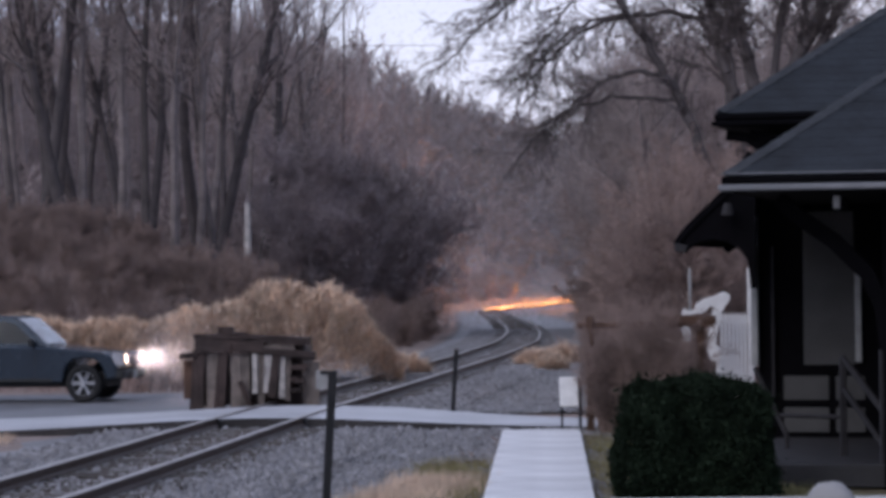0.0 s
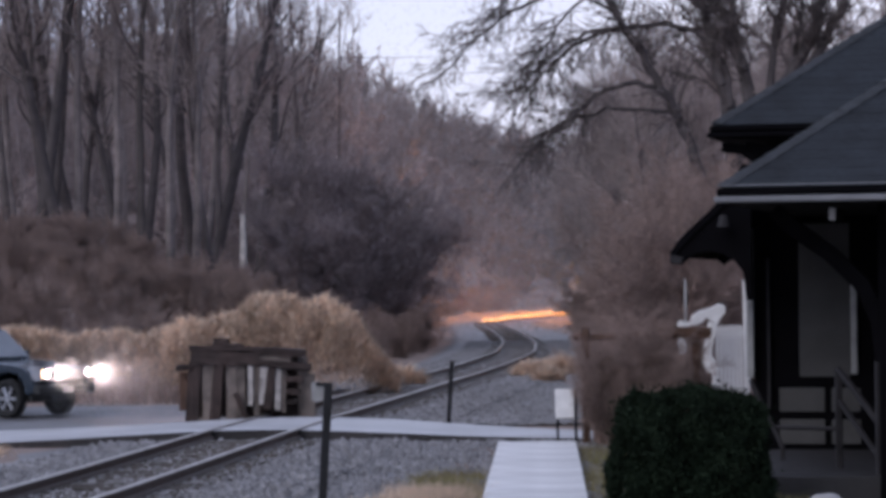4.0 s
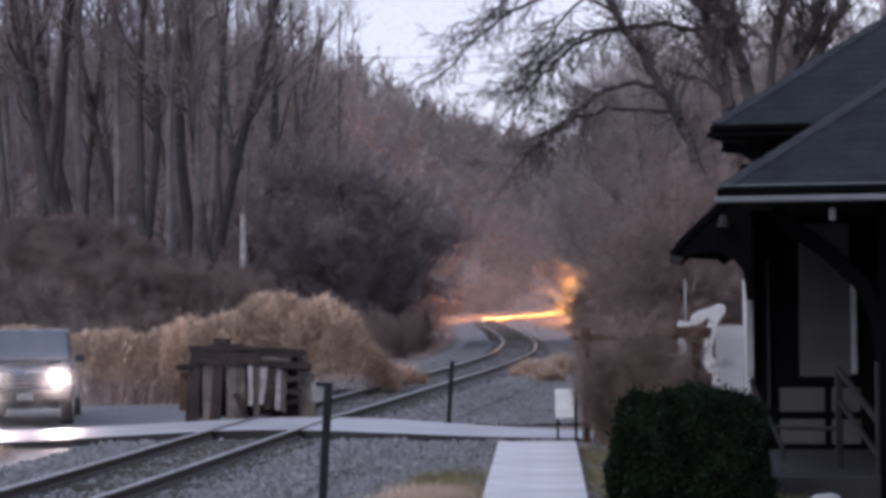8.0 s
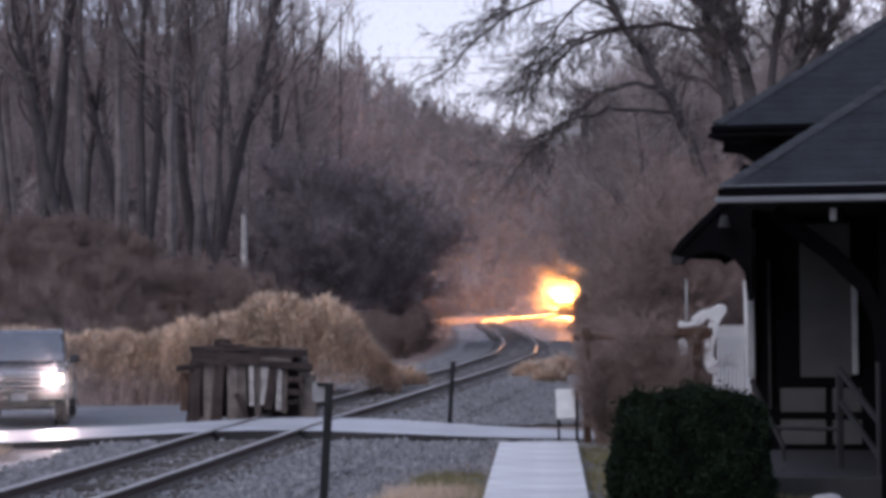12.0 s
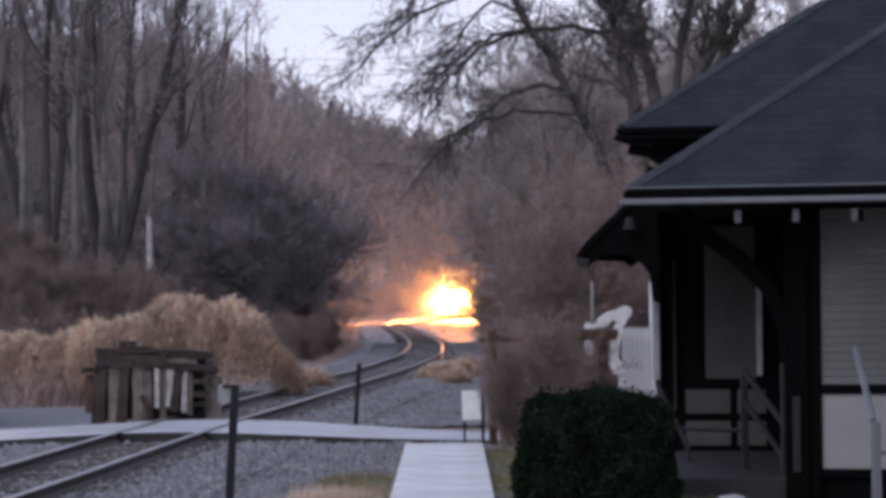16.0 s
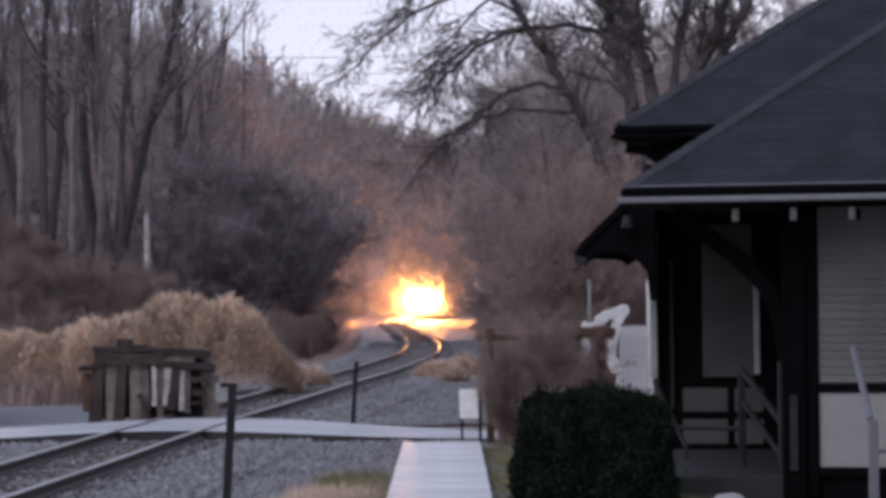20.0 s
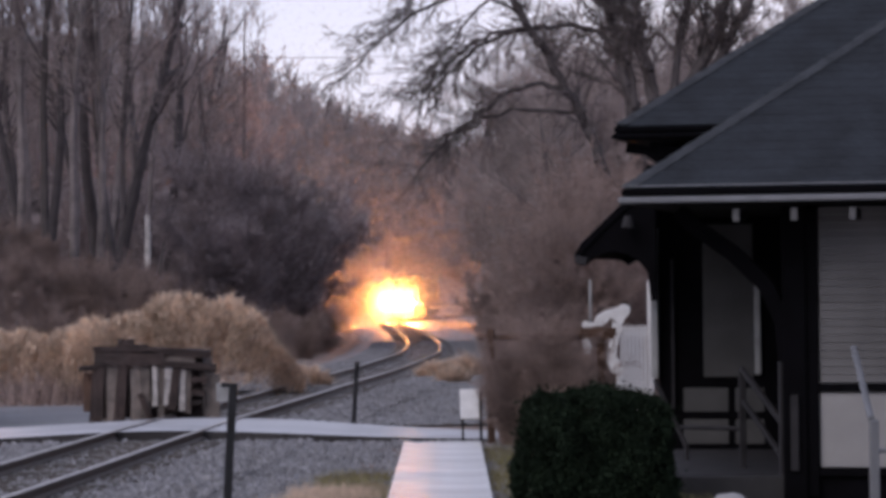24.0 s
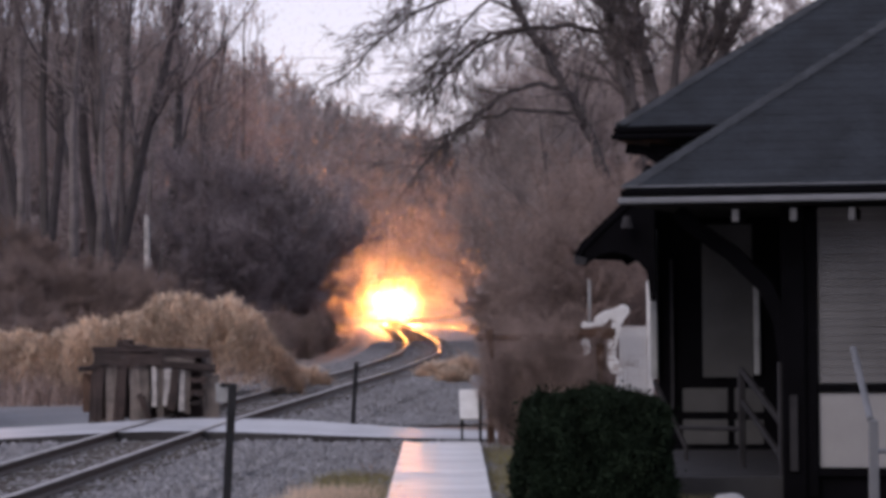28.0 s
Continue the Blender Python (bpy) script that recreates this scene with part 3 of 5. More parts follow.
def underbrush():
    """Low tangled growth under the far woods, one object."""
    rng = np.random.default_rng(15)
    cfg = dict(SHRUB)
    cfg.update(thin=0.022, n=(4, 4, 3, 2), kids=(2, 2, 2))
    protos = [tubes(tree_segs(cfg, 3.4, 0.05, 300 + i, stems=5, spread=0.5), 3) for i in range(5)]
    vs, fs, n, count = [], [], 0, 0
    while count < 640:
        y = rng.uniform(135, 430)
        x = rng.uniform(-0.2, 0.2) * y
        if count >= 420:
            y = rng.uniform(400, 620)
            x = rng.uniform(-0.05, 0.11) * y
        d = x - track_x(y)
        if -7 < d < 9 or (y > 240 and -18 < d < 11):
            continue
        v, f = protos[rng.integers(5)]
        k, a = rng.uniform(0.8, 1.7) * (1.0 if count < 420 else 2.0), rng.uniform(0, 6.28)
        c, sn = math.cos(a) * k, math.sin(a) * k
        vs.append(np.stack([v[:, 0] * c - v[:, 1] * sn + x, v[:, 0] * sn + v[:, 1] * c + y, v[:, 2] * k + float(land(x, y))], 1))
        fs.append(f + n)
        n += len(v)
        count += 1
    tagged(new("underbrush", bulk_mesh("underbrush", np.concatenate(vs), np.concatenate(fs), M_FARWOOD)), "tangled bare underbrush below the far woods", "underbrush", kind="stuff")


underbrush()


def right_stand():
    """Bare trees behind the depot, each a thing."""
    rng = random.Random(19)
    protos = [plant("bare_tree", tree_segs(BROAD, 14 + 2 * i, 0.2 + 0.03 * i, 180 + i), M_BARK, M_TWIG, pose(0, -300, 0), "bare spreading tree behind the depot", "tree", "bare trees behind the depot") for i in range(3)]
    for i in range(46):
        y = rng.uniform(95, 170)
        u = rng.uniform(0.085, 0.215) if i < 22 else rng.uniform(0.055, 0.11)
        x = y * u
        k = rng.uniform(0.75, 1.1) if i < 22 else (2.65 + y * rng.uniform(0.065, 0.105) - at_ground(x, y)) / 17.0
        m = pose(x, y, at_ground(x, y, 0.1), 0, 0, rng.uniform(0, 360))
        ob = protos[i] if i < 3 else copy_thing(protos[i % 3], m)
        ob.matrix_basis = m
        ob.scale = (k, k, k)


right_stand()


def plumes(name, cx, cy, rx, ry, height, n, label, seed):
    """A rounded mass of feathery dry stalks: short bent blades all through a dome."""
    rng = np.random.default_rng(seed)
    a = rng.uniform(0, 6.283, n)
    u = rng.random(n)
    q = rng.uniform(0.55, 1.0, n) ** 0.5
    el = np.arcsin(u)
    lump = 1 + 0.1 * np.sin(a * 5 + el * 4) + 0.07 * np.sin(a * 11 - el * 7)
    x = cx + rx * q * lump * np.cos(el) * np.cos(a)
    y = cy + ry * q * lump * np.cos(el) * np.sin(a)
    z = land(x, y) + height * q * lump * u
    d = np.stack([np.cos(el) * np.cos(a) * 0.7, np.cos(el) * np.sin(a) * 0.7, 0.75 + 0 * a], 1) + rng.normal(0, 0.35, (n, 3))
    d /= np.linalg.norm(d, axis=1, keepdims=True)
    L = rng.uniform(0.15, 0.45, n)[:, None]
    t = rng.uniform(0, 3.14, n)
    w = np.stack([np.cos(t), np.sin(t), 0 * t], 1) * rng.uniform(0.008, 0.018, n)[:, None]
    p = np.stack([x, y, z], 1)
    bend = np.stack([d[:, 0], d[:, 1], -0.25 + 0 * t], 1) * L * 0.4
    mid, top = p + d * L * 0.6, p + d * L + bend
    v = np.stack([p - w, p + w, mid + w, mid - w, top], 1).reshape(-1, 3)
    k = 5 * np.arange(n)[:, None]
    f = np.concatenate([k + np.array([[0, 1, 2]]), k + np.array([[0, 2, 3]]), k + np.array([[3, 2, 4]])])
    return tagged(new(name, bulk_mesh(name, v, f, M_TAN)), label, "grass", kind="stuff")


def tuft(name, cx, cy, rx, ry, height, blades, material, label, category, seed, width=0.02, dome=True, kind="stuff", lean=0.5):
    """A mass of dry stalks: thin bent blades rising from a patch, longest in the middle."""
    rng = np.random.default_rng(seed)
    r = np.sqrt(rng.random(blades))
    a = rng.uniform(0, 6.283, blades)
    x, y = cx + rx * r * np.cos(a), cy + ry * r * np.sin(a)
    z = land(x, y) - 0.05
    h = height * (np.sqrt(np.clip(1 - r ** 2 * 0.85, 0.05, 1)) if dome else 1.0) * rng.uniform(0.45, 1.05, blades)
    ox = lean * h * (0.6 * r * np.cos(a) + 0.35 * rng.normal(size=blades))
    oy = lean * h * (0.6 * r * np.sin(a) + 0.35 * rng.normal(size=blades))
    t = rng.uniform(0, 3.14, blades)
    wx, wy = np.cos(t) * width, np.sin(t) * width
    b = np.stack([x, y, z], 1)
    mid = np.stack([x + ox * 0.35, y + oy * 0.35, z + h * 0.6], 1)
    top = np.stack([x + ox, y + oy, z + h], 1)
    w = np.stack([wx, wy, 0 * wx], 1)
    v = np.stack([b - w, b + w, mid + w, mid - w, top], 1).reshape(-1, 3)
    k = 5 * np.arange(blades)[:, None]
    f = np.concatenate([k + np.array([[0, 1, 2]]), k + np.array([[0, 2, 3]]), k + np.array([[3, 2, 4]])])
    me = bulk_mesh(name, v, f, material)
    return tagged(new(name, me), label, category, kind=kind)


def grass_bank(name, x0, x1, cy, ry, tops, n, label, seed):
    """A long rounded bank of soft dry grass; tops: its crest along x."""
    rng = np.random.default_rng(seed)
    x = rng.uniform(x0, x1, n)
    el = np.arccos(rng.uniform(-1, 1, n))
    q = rng.uniform(0.5, 1.0, n) ** 0.4
    lump = 1 + 0.05 * np.sin(x * 3.1 + el * 2) + 0.04 * np.sin(x * 7.3 - el * 5) + 0.03 * np.sin(x * 17 + el * 9)
    crest = np.interp(x, [a for a, _ in tops], [b for _, b in tops])
    y = cy + ry * q * lump * -np.cos(el) * np.clip(crest / 2.0, 0.35, 1)
    z = np.maximum(land(x, y), -0.1) * 0.3 + crest * q * lump * np.sin(el)
    slope = np.gradient(np.interp(np.linspace(x0, x1, 200), [a for a, _ in tops], [b for _, b in tops]), (x1 - x0) / 199)
    side = -np.interp(x, np.linspace(x0, x1, 200), slope)
    d = np.stack([0.35 * side, -0.5 * np.cos(el), 0.5 + 0.4 * np.sin(el)], 1) + rng.normal(0, 0.42, (n, 3))
    d /= np.linalg.norm(d, axis=1, keepdims=True)
    L = rng.uniform(0.08, 0.3, n)[:, None]
    t = rng.uniform(0, 3.14, n)
    w = np.stack([np.cos(t), np.sin(t), 0 * t], 1) * rng.uniform(0.006, 0.014, n)[:, None]
    p = np.stack([x, y, z], 1)
    bend = np.stack([d[:, 0], d[:, 1], -0.3 + 0 * t], 1) * L * 0.5
    mid, top = p + d * L * 0.6, p + d * L + bend
    v = np.stack([p - w, p + w, mid + w, mid - w, top], 1).reshape(-1, 3)
    k = 5 * np.arange(n)[:, None]
    f = np.concatenate([k + np.array([[0, 1, 2]]), k + np.array([[0, 2, 3]]), k + np.array([[3, 2, 4]])])
    return tagged(new(name, bulk_mesh(name, v, f, M_TAN)), label, "grass", kind="stuff")


grass_bank("dry_grass_mound", -7.0, -1.2, 70.0, 2.2, [(-7, 1.6), (-6.4, 1.75), (-5.4, 2.0), (-4.45, 2.35), (-3.6, 2.42), (-2.9, 2.25), (-2.4, 1.95), (-2.0, 1.5), (-1.6, 0.95), (-1.3, 0.5), (-1.2, 0.3)], 52000, "large rounded mound of dry tan feathery grass on the bank", 31)
grass_bank("dry_grass_bank", -15.5, -6.6, 71.5, 1.6, [(-15.5, 1.5), (-12, 1.6), (-10, 1.5), (-8.5, 1.45), (-7.2, 1.6), (-6.6, 1.5)], 42000, "long bank of dry olive-tan grass behind the lot", 34)
for cx, cy, rx, ry, h, n, seed in ((2.6, 83.0, 0.55, 0.6, 0.42, 1500, 36), (3.5, 85.5, 0.7, 0.6, 0.5, 1800, 37), (2.9, 79.0, 0.4, 0.4, 0.3, 800, 38), (-1.2, 76.0, 0.6, 0.5, 0.5, 1500, 39)):
    plumes("dry_grass_mound", cx, cy, rx, ry, 0.9 * h, n, "rounded mound of dry tan feathery grass on the bank", seed)


def brush():
    """Reddish-brown shrubs over the bank and beside the line, each a thing."""
    rng = random.Random(41)
    protos = [plant("shrub", tree_segs(SHRUB, 3.0, 0.03, 90 + i, stems=6, spread=0.5), M_SHRUB, M_SHRUB, pose(-500, -100, 0), "bare reddish-brown shrub on the railway bank", "shrub", "shrubs of the bank", 0, ("stem_mass", "twig_mass")) for i in range(4)]
    spots = []
    while len(spots) < 150:
        y = rng.uniform(70, 112)
        x = track_x(y) - rng.uniform(5, 25)
        if abs(x / y) < 0.21 and not (y < 77 and x > -13):
            spots.append((float(x), y, rng.uniform(0.3, 0.62)))
    for y0, y1, o0, o1, n, a, b in ((95, 140, -6.5, -4.5, 12, 0.4, 0.8), (70, 100, 4.0, 6.5, 9, 0.15, 0.3), (100, 170, 5.5, 9, 14, 0.4, 0.8), (140, 240, -9, -6, 14, 0.4, 0.8), (236, 300, -15, -11, 16, 0.6, 1.1), (300, 350, -17, -12, 20, 0.7, 1.2)):
        for _ in range(n):
            y = rng.uniform(y0, y1)
            spots.append((float(track_x(y)) + rng.uniform(o0, o1), y, rng.uniform(a, b)))
    spots += [(-6.4, 96.5, 0.85), (-7.2, 97.0, 0.95), (-8.0, 96.0, 0.9), (-7.6, 94.0, 0.9), (-8.8, 95.0, 0.85), (-5.6, 97.0, 0.8), (-5.0, 99.0, 0.85), (-6.8, 93.0, 0.8), (8.6, 150, 1.2), (9.5, 155, 1.25), (8.0, 135, 1.0), (9.0, 140, 1.1), (6.8, 118, 1.1), (7.1, 123, 1.2), (7.5, 129, 1.2)]
    for i, (x, y, s) in enumerate(spots):
        m = pose(x, y, at_ground(x, y, 0.05), 0, 0, rng.uniform(0, 360))
        if i < 4:
            protos[i].matrix_basis = m
            protos[i].scale = (s, s, s)
        else:
            c = copy_thing(protos[i % 4], m)
            c.scale = (s, s, s)


brush()


def bank_growth():
    """Low dry growth over the whole bank."""
    rng = np.random.default_rng(44)
    n = 60000
    y = rng.uniform(67, 125, n)
    x = track_x(y) - rng.uniform(5.0, 26, n)
    z = land(x, y) - 0.03
    h = rng.uniform(0.25, 1.0, n) * (0.7 + 0.5 * np.sin(x * 1.3 + y * 0.4) * np.sin(y * 0.9))
    t = rng.uniform(0, 3.14, n)
    w = np.stack([np.cos(t), np.sin(t), 0 * t], 1) * 0.016
    b = np.stack([x, y, z], 1)
    top = b + np.stack([rng.normal(0, 0.35, n) * h, rng.normal(0, 0.35, n) * h, h], 1)
    v = np.stack([b - w, b + w, top], 1).reshape(-1, 3)
    tagged(new("bank_growth", bulk_mesh("bank_growth", v, np.arange(3 * n).reshape(-1, 3), M_SHRUB)), "low dry brown growth over the railway bank", "brush", kind="stuff")


bank_growth()


def thickets():
    """Dark dense thicket trees below the far slope."""
    rng = random.Random(17)
    cfg = dict(BROAD)
    cfg.update(kids=(3, 3, 3), thin=0.018, bare=(0.05, 0.05, 0.05), short=(0.6, 0.5, 0.5))
    protos = [plant("thicket_tree", tree_segs(cfg, 7.5, 0.12, 120 + i, stems=3, spread=0.35), M_DARKWOOD, M_DARKWOOD, pose(-500, -150, 0), "dark dense vine-hung thicket tree", "tree", "dark thicket trees", 0) for i in range(3)]
    spots = []
    for k in range(18):
        y = rng.uniform(125, 175)
        x = y * rng.uniform(-0.07, 0.004)
        if track_x(y) - x < 7.2:
            x = float(track_x(y)) - rng.uniform(7.2, 9.0)
        spots.append((x, y, rng.uniform(0.6, 1.05)))
    for i, (x, y, s) in enumerate(spots):
        m = pose(x, y, at_ground(x, y, 0.1), 0, 0, rng.uniform(0, 360))
        if i < 3:
            protos[i].matrix_basis = m
            protos[i].scale = (s, s, s)
        else:
            copy_thing(protos[i % 3], m).scale = (s, s, s)


thickets()


# ---- the spreading tree and the shrubs beside the depot ----
def limb(segs, pts, y, r0, r1, rng, cfg, kids=3, level=1, bend=0.6, length=1.75):
    """A main limb through plan points (x, z), with side branches grown from it."""
    pts = [Vector((x, y + rng.uniform(-bend, bend) * i / len(pts), z)) for i, (x, z) in enumerate(pts)]
    fine = []
    for a, b in zip(pts, pts[1:]):
        for k in range(3):
            fine.append(a.lerp(b, k / 3) + Vector((rng.gauss(0, 0.03), rng.gauss(0, 0.05), rng.gauss(0, 0.03))))
    fine.append(pts[-1])
    n = len(fine) - 1
    for i in range(n):
        ra, rb = r0 + (r1 - r0) * i / n, r0 + (r1 - r0) * (i + 1) / n
        segs.append((fine[i], fine[i + 1], ra, rb, 0))
        d = (fine[i + 1] - fine[i]).normalized()
        if i > n * 0.25:
            for _ in range(kids):
                side = Vector((rng.gauss(0, 1), rng.gauss(0, 1), rng.gauss(0, 0.7)))
                side = (side - d * side.dot(d)).normalized()
                grow(segs, fine[i].lerp(fine[i + 1], rng.random()), (d * 0.75 + side * 0.65).normalized(), length * rng.uniform(0.5, 1.2), max(0.012, rb * 0.35), level, rng, cfg)


def big_tree():
    rng = random.Random(77)
    droop = dict(BROAD)
    droop.update(n=(5, 6, 5, 4), rise=(0, -0.03, -0.08, -0.1), thin=0.007, kids=(2, 1, 1), chance=(0.9, 0.8, 0.8), short=(0.5, 0.55, 0.55), wander=(0.1, 0.13, 0.15, 0.2))
    upward = dict(BROAD)
    upward.update(n=(5, 5, 4, 3), rise=(0, 0.08, 0.04, 0.0), thin=0.011, kids=(2, 2, 1), chance=(0.9, 0.85, 0.8))
    segs = []
    y = 70.0
    limb(segs, [(7.4, -0.2), (7.4, 2.5), (7.3, 5.6), (7.2, 7.2)], y, 0.34, 0.2, rng, upward, 0)
    up = lambda pts, r0, r1: limb(segs, [(7.35, 5.2), *pts], y, r0, r1, rng, upward, 2)
    limb(segs, [(7.1, 4.2), (6.55, 5.1), (6.2, 6.1), (5.93, 6.8), (5.51, 7.5), (5.02, 8.4), (4.53, 9.1), (4.23, 9.8), (3.9, 11.0)], y, 0.15, 0.09, rng, droop, 2, bend=0.3)
    limb(segs, [(7.18, 7.1), (7.08, 8.1), (6.8, 8.6), (6.38, 8.94), (5.67, 9.16), (4.82, 9.1), (3.96, 8.93), (3.39, 8.68), (2.82, 8.2), (2.39, 7.77), (2.0, 7.3)], y, 0.1, 0.025, rng, droop, 2, bend=0.3, length=1.5)
    limb(segs, [(4.53, 9.07), (3.82, 8.99), (3.25, 8.75), (2.68, 8.29), (2.25, 7.9), (1.85, 7.45)], y, 0.06, 0.02, rng, droop, 2, bend=0.3, length=1.4)
    limb(segs, [(5.93, 6.96), (5.51, 7.46), (4.94, 7.68), (4.09, 7.5), (3.66, 7.2), (3.09, 6.77), (2.52, 6.35), (2.09, 5.93), (1.75, 5.5)], y, 0.085, 0.025, rng, droop, 2, bend=0.3, length=1.4)
    limb(segs, [(5.86, 6.89), (4.94, 7.04), (4.08, 6.97), (3.37, 6.81), (2.87, 6.49), (2.35, 6.1)], y, 0.06, 0.02, rng, droop, 2, bend=0.3, length=1.2)
    limb(segs, [(4.15, 10.2), (3.41, 10.1), (2.55, 9.82), (1.84, 9.54), (1.27, 9.12), (0.7, 8.7), (0.27, 8.14), (-0.2, 7.75)], y, 0.06, 0.015, rng, droop, 2, bend=0.3, length=1.3)
    limb(segs, [(4.32, 9.5), (3.55, 9.82), (2.97, 9.25), (2.54, 8.55), (2.1, 8.0)], y, 0.05, 0.015, rng, droop, 3, bend=0.3, length=1.3)
    limb(segs, [(4.05, 10.5), (3.2, 10.9), (2.3, 10.6), (1.6, 9.9), (1.1, 9.2)], y, 0.05, 0.015, rng, droop, 3, bend=0.3, length=1.3)
    up([(7.21, 6.8), (6.94, 7.95), (6.73, 8.94), (6.53, 9.8), (6.2, 11.5)], 0.16, 0.09)
    up([(7.78, 7.37), (7.51, 8.22), (7.21, 9.08), (6.96, 9.79), (6.6, 11.5)], 0.14, 0.08)
    up([(7.64, 7.23), (7.44, 8.23), (7.35, 9.08), (7.33, 9.79), (7.3, 11.5)], 0.13, 0.07)
    up([(8.21, 7.51), (8.37, 8.93), (8.6, 9.78), (9.0, 11.5)], 0.13, 0.07)
    up([(8.57, 7.51), (9.01, 8.21), (9.34, 8.92), (9.64, 9.77), (10.1, 11.5)], 0.19, 0.12)
    up([(9.07, 7.79), (9.65, 8.78), (10.17, 9.77), (10.8, 11.5)], 0.15, 0.09)
    plant("spreading_tree", segs, M_DARKBARK, M_DARKTWIG, Matrix(), "large bare tree with arching drooping limbs behind the depot", "tree", woody=0)


big_tree()


def right_shrubs():
    protos = [plant("tall_shrub", tree_segs(SHRUB, 5.2, 0.045, 140 + i, stems=9, spread=0.3), M_SHRUB, M_SHRUB, Matrix(), "tall tangled bare brown shrub by the depot", "shrub", "tangled shrubs by the depot", 0, ("stem_mass", "twig_mass")) for i in range(3)]
    rng = random.Random(3)
    for i, (x, y, s) in enumerate(((4.7, 58.5, 0.85), (5.5, 61.0, 0.9), (6.4, 63.5, 0.95), (3.4, 53.0, 0.34), (3.8, 54.0, 0.36), (6.2, 68.0, 1.0), (7.4, 67.0, 1.0), (8.2, 71.0, 1.0), (3.2, 47.2, 0.24), (2.8, 47.1, 0.33), (3.4, 46.9, 0.36), (3.8, 46.2, 0.2))):
        m = pose(x, y, 0 if y < 62 else at_ground(x, y), 0, 0, rng.uniform(0, 360))
        ob = protos[i] if i < 3 else copy_thing(protos[i % 3], m)
        if i < 3:
            ob.matrix_basis = m
        ob.scale = (s, s, s)


right_shrubs()


# ---- walks and lawn ----
walk_slabs = thing("sidewalk", Matrix(), "pale wet concrete sidewalk of square slabs", "sidewalk", kind="structure")


def sidewalk():
    me = None
    a, b = Vector((0.05, 5.0)), Vector((1.53, 46.6))
    d = (b - a).normalized()
    n = int((b - a).length / 1.5)
    step = (b - a).length / n
    ang = -math.degrees(math.atan2(d.x, d.y))
    bm = box(1.30, step - 0.018, 0.12, 0.012, (0, 0, -0.02))
    me = bpy.data.meshes.new("slab")
    bm.to_mesh(me)
    bm.free()
    me.materials.append(M_WALK)
    rng = random.Random(2)
    for i in range(n):
        p = a + d * step * (i + 0.5)
        part("slab", me, M_WALK, walk_slabs, "", pose(p.x, p.y, rng.uniform(-0.004, 0.004), rng.uniform(-0.2, 0.2), 0, ang))
    for i in range(5):
        part("slab", me, M_WALK, walk_slabs, "", pose(2.6 + 1.5 * i, 31.6 + 0.02 * i, 0.0, 0, 0, 90))


sidewalk()


def lawn_patch(name, x0, x1, y0, y1, blades, h, seed, material=M_LAWN, label="short winter lawn beside the sidewalk"):
    rng = np.random.default_rng(seed)
    x = rng.uniform(0, 1, blades) * (x1 - x0) + x0
    y = rng.uniform(y0, y1, blades)
    x = x + (y - 34.6) * 0.036 + 0.22 * np.sin(y * 1.1) + rng.normal(0, 0.13, blades)
    y = y + rng.normal(0, 0.5, blades)
    z = land(x, y)
    hh = h * rng.uniform(0.5, 1.2, blades)
    t = rng.uniform(0, 3.14, blades)
    w = np.stack([np.cos(t) * 0.008, np.sin(t) * 0.008, 0 * t], 1)
    b = np.stack([x, y, z], 1)
    top = b + np.stack([rng.normal(0, 0.4, blades) * hh, rng.normal(0, 0.4, blades) * hh, hh], 1)
    v = np.stack([b - w, b + w, top], 1).reshape(-1, 3)
    f = (np.array([[0, 1, 2]]) + 3 * np.arange(blades)[:, None])
    tagged(new(name, bulk_mesh(name, v, f, material)), label, "grass", kind="stuff")


lawn_patch("lawn", -0.35, 0.42, 26, 40, 20000, 0.16, 51)
lawn_patch("lawn", 1.78, 4.2, 33.6, 46, 26000, 0.16, 52)
lawn_patch("dry_grass", -0.9, 0.1, 31, 36.5, 8000, 0.22, 53, M_TAN, "tufts of dry tan grass beside the track")
lawn_patch("dry_grass", -11.0, -8.2, 38, 48.5, 12000, 0.16, 54, M_TAN, "dry grass verge beside the crossing road")
plate("lawn_soil", [(0.4, 20), (6, 20), (6.5, 48.8), (1.3, 48.8)], -0.11, M_LAWN, "thin olive winter lawn ground", "lawn", 0.1, 12, 12)


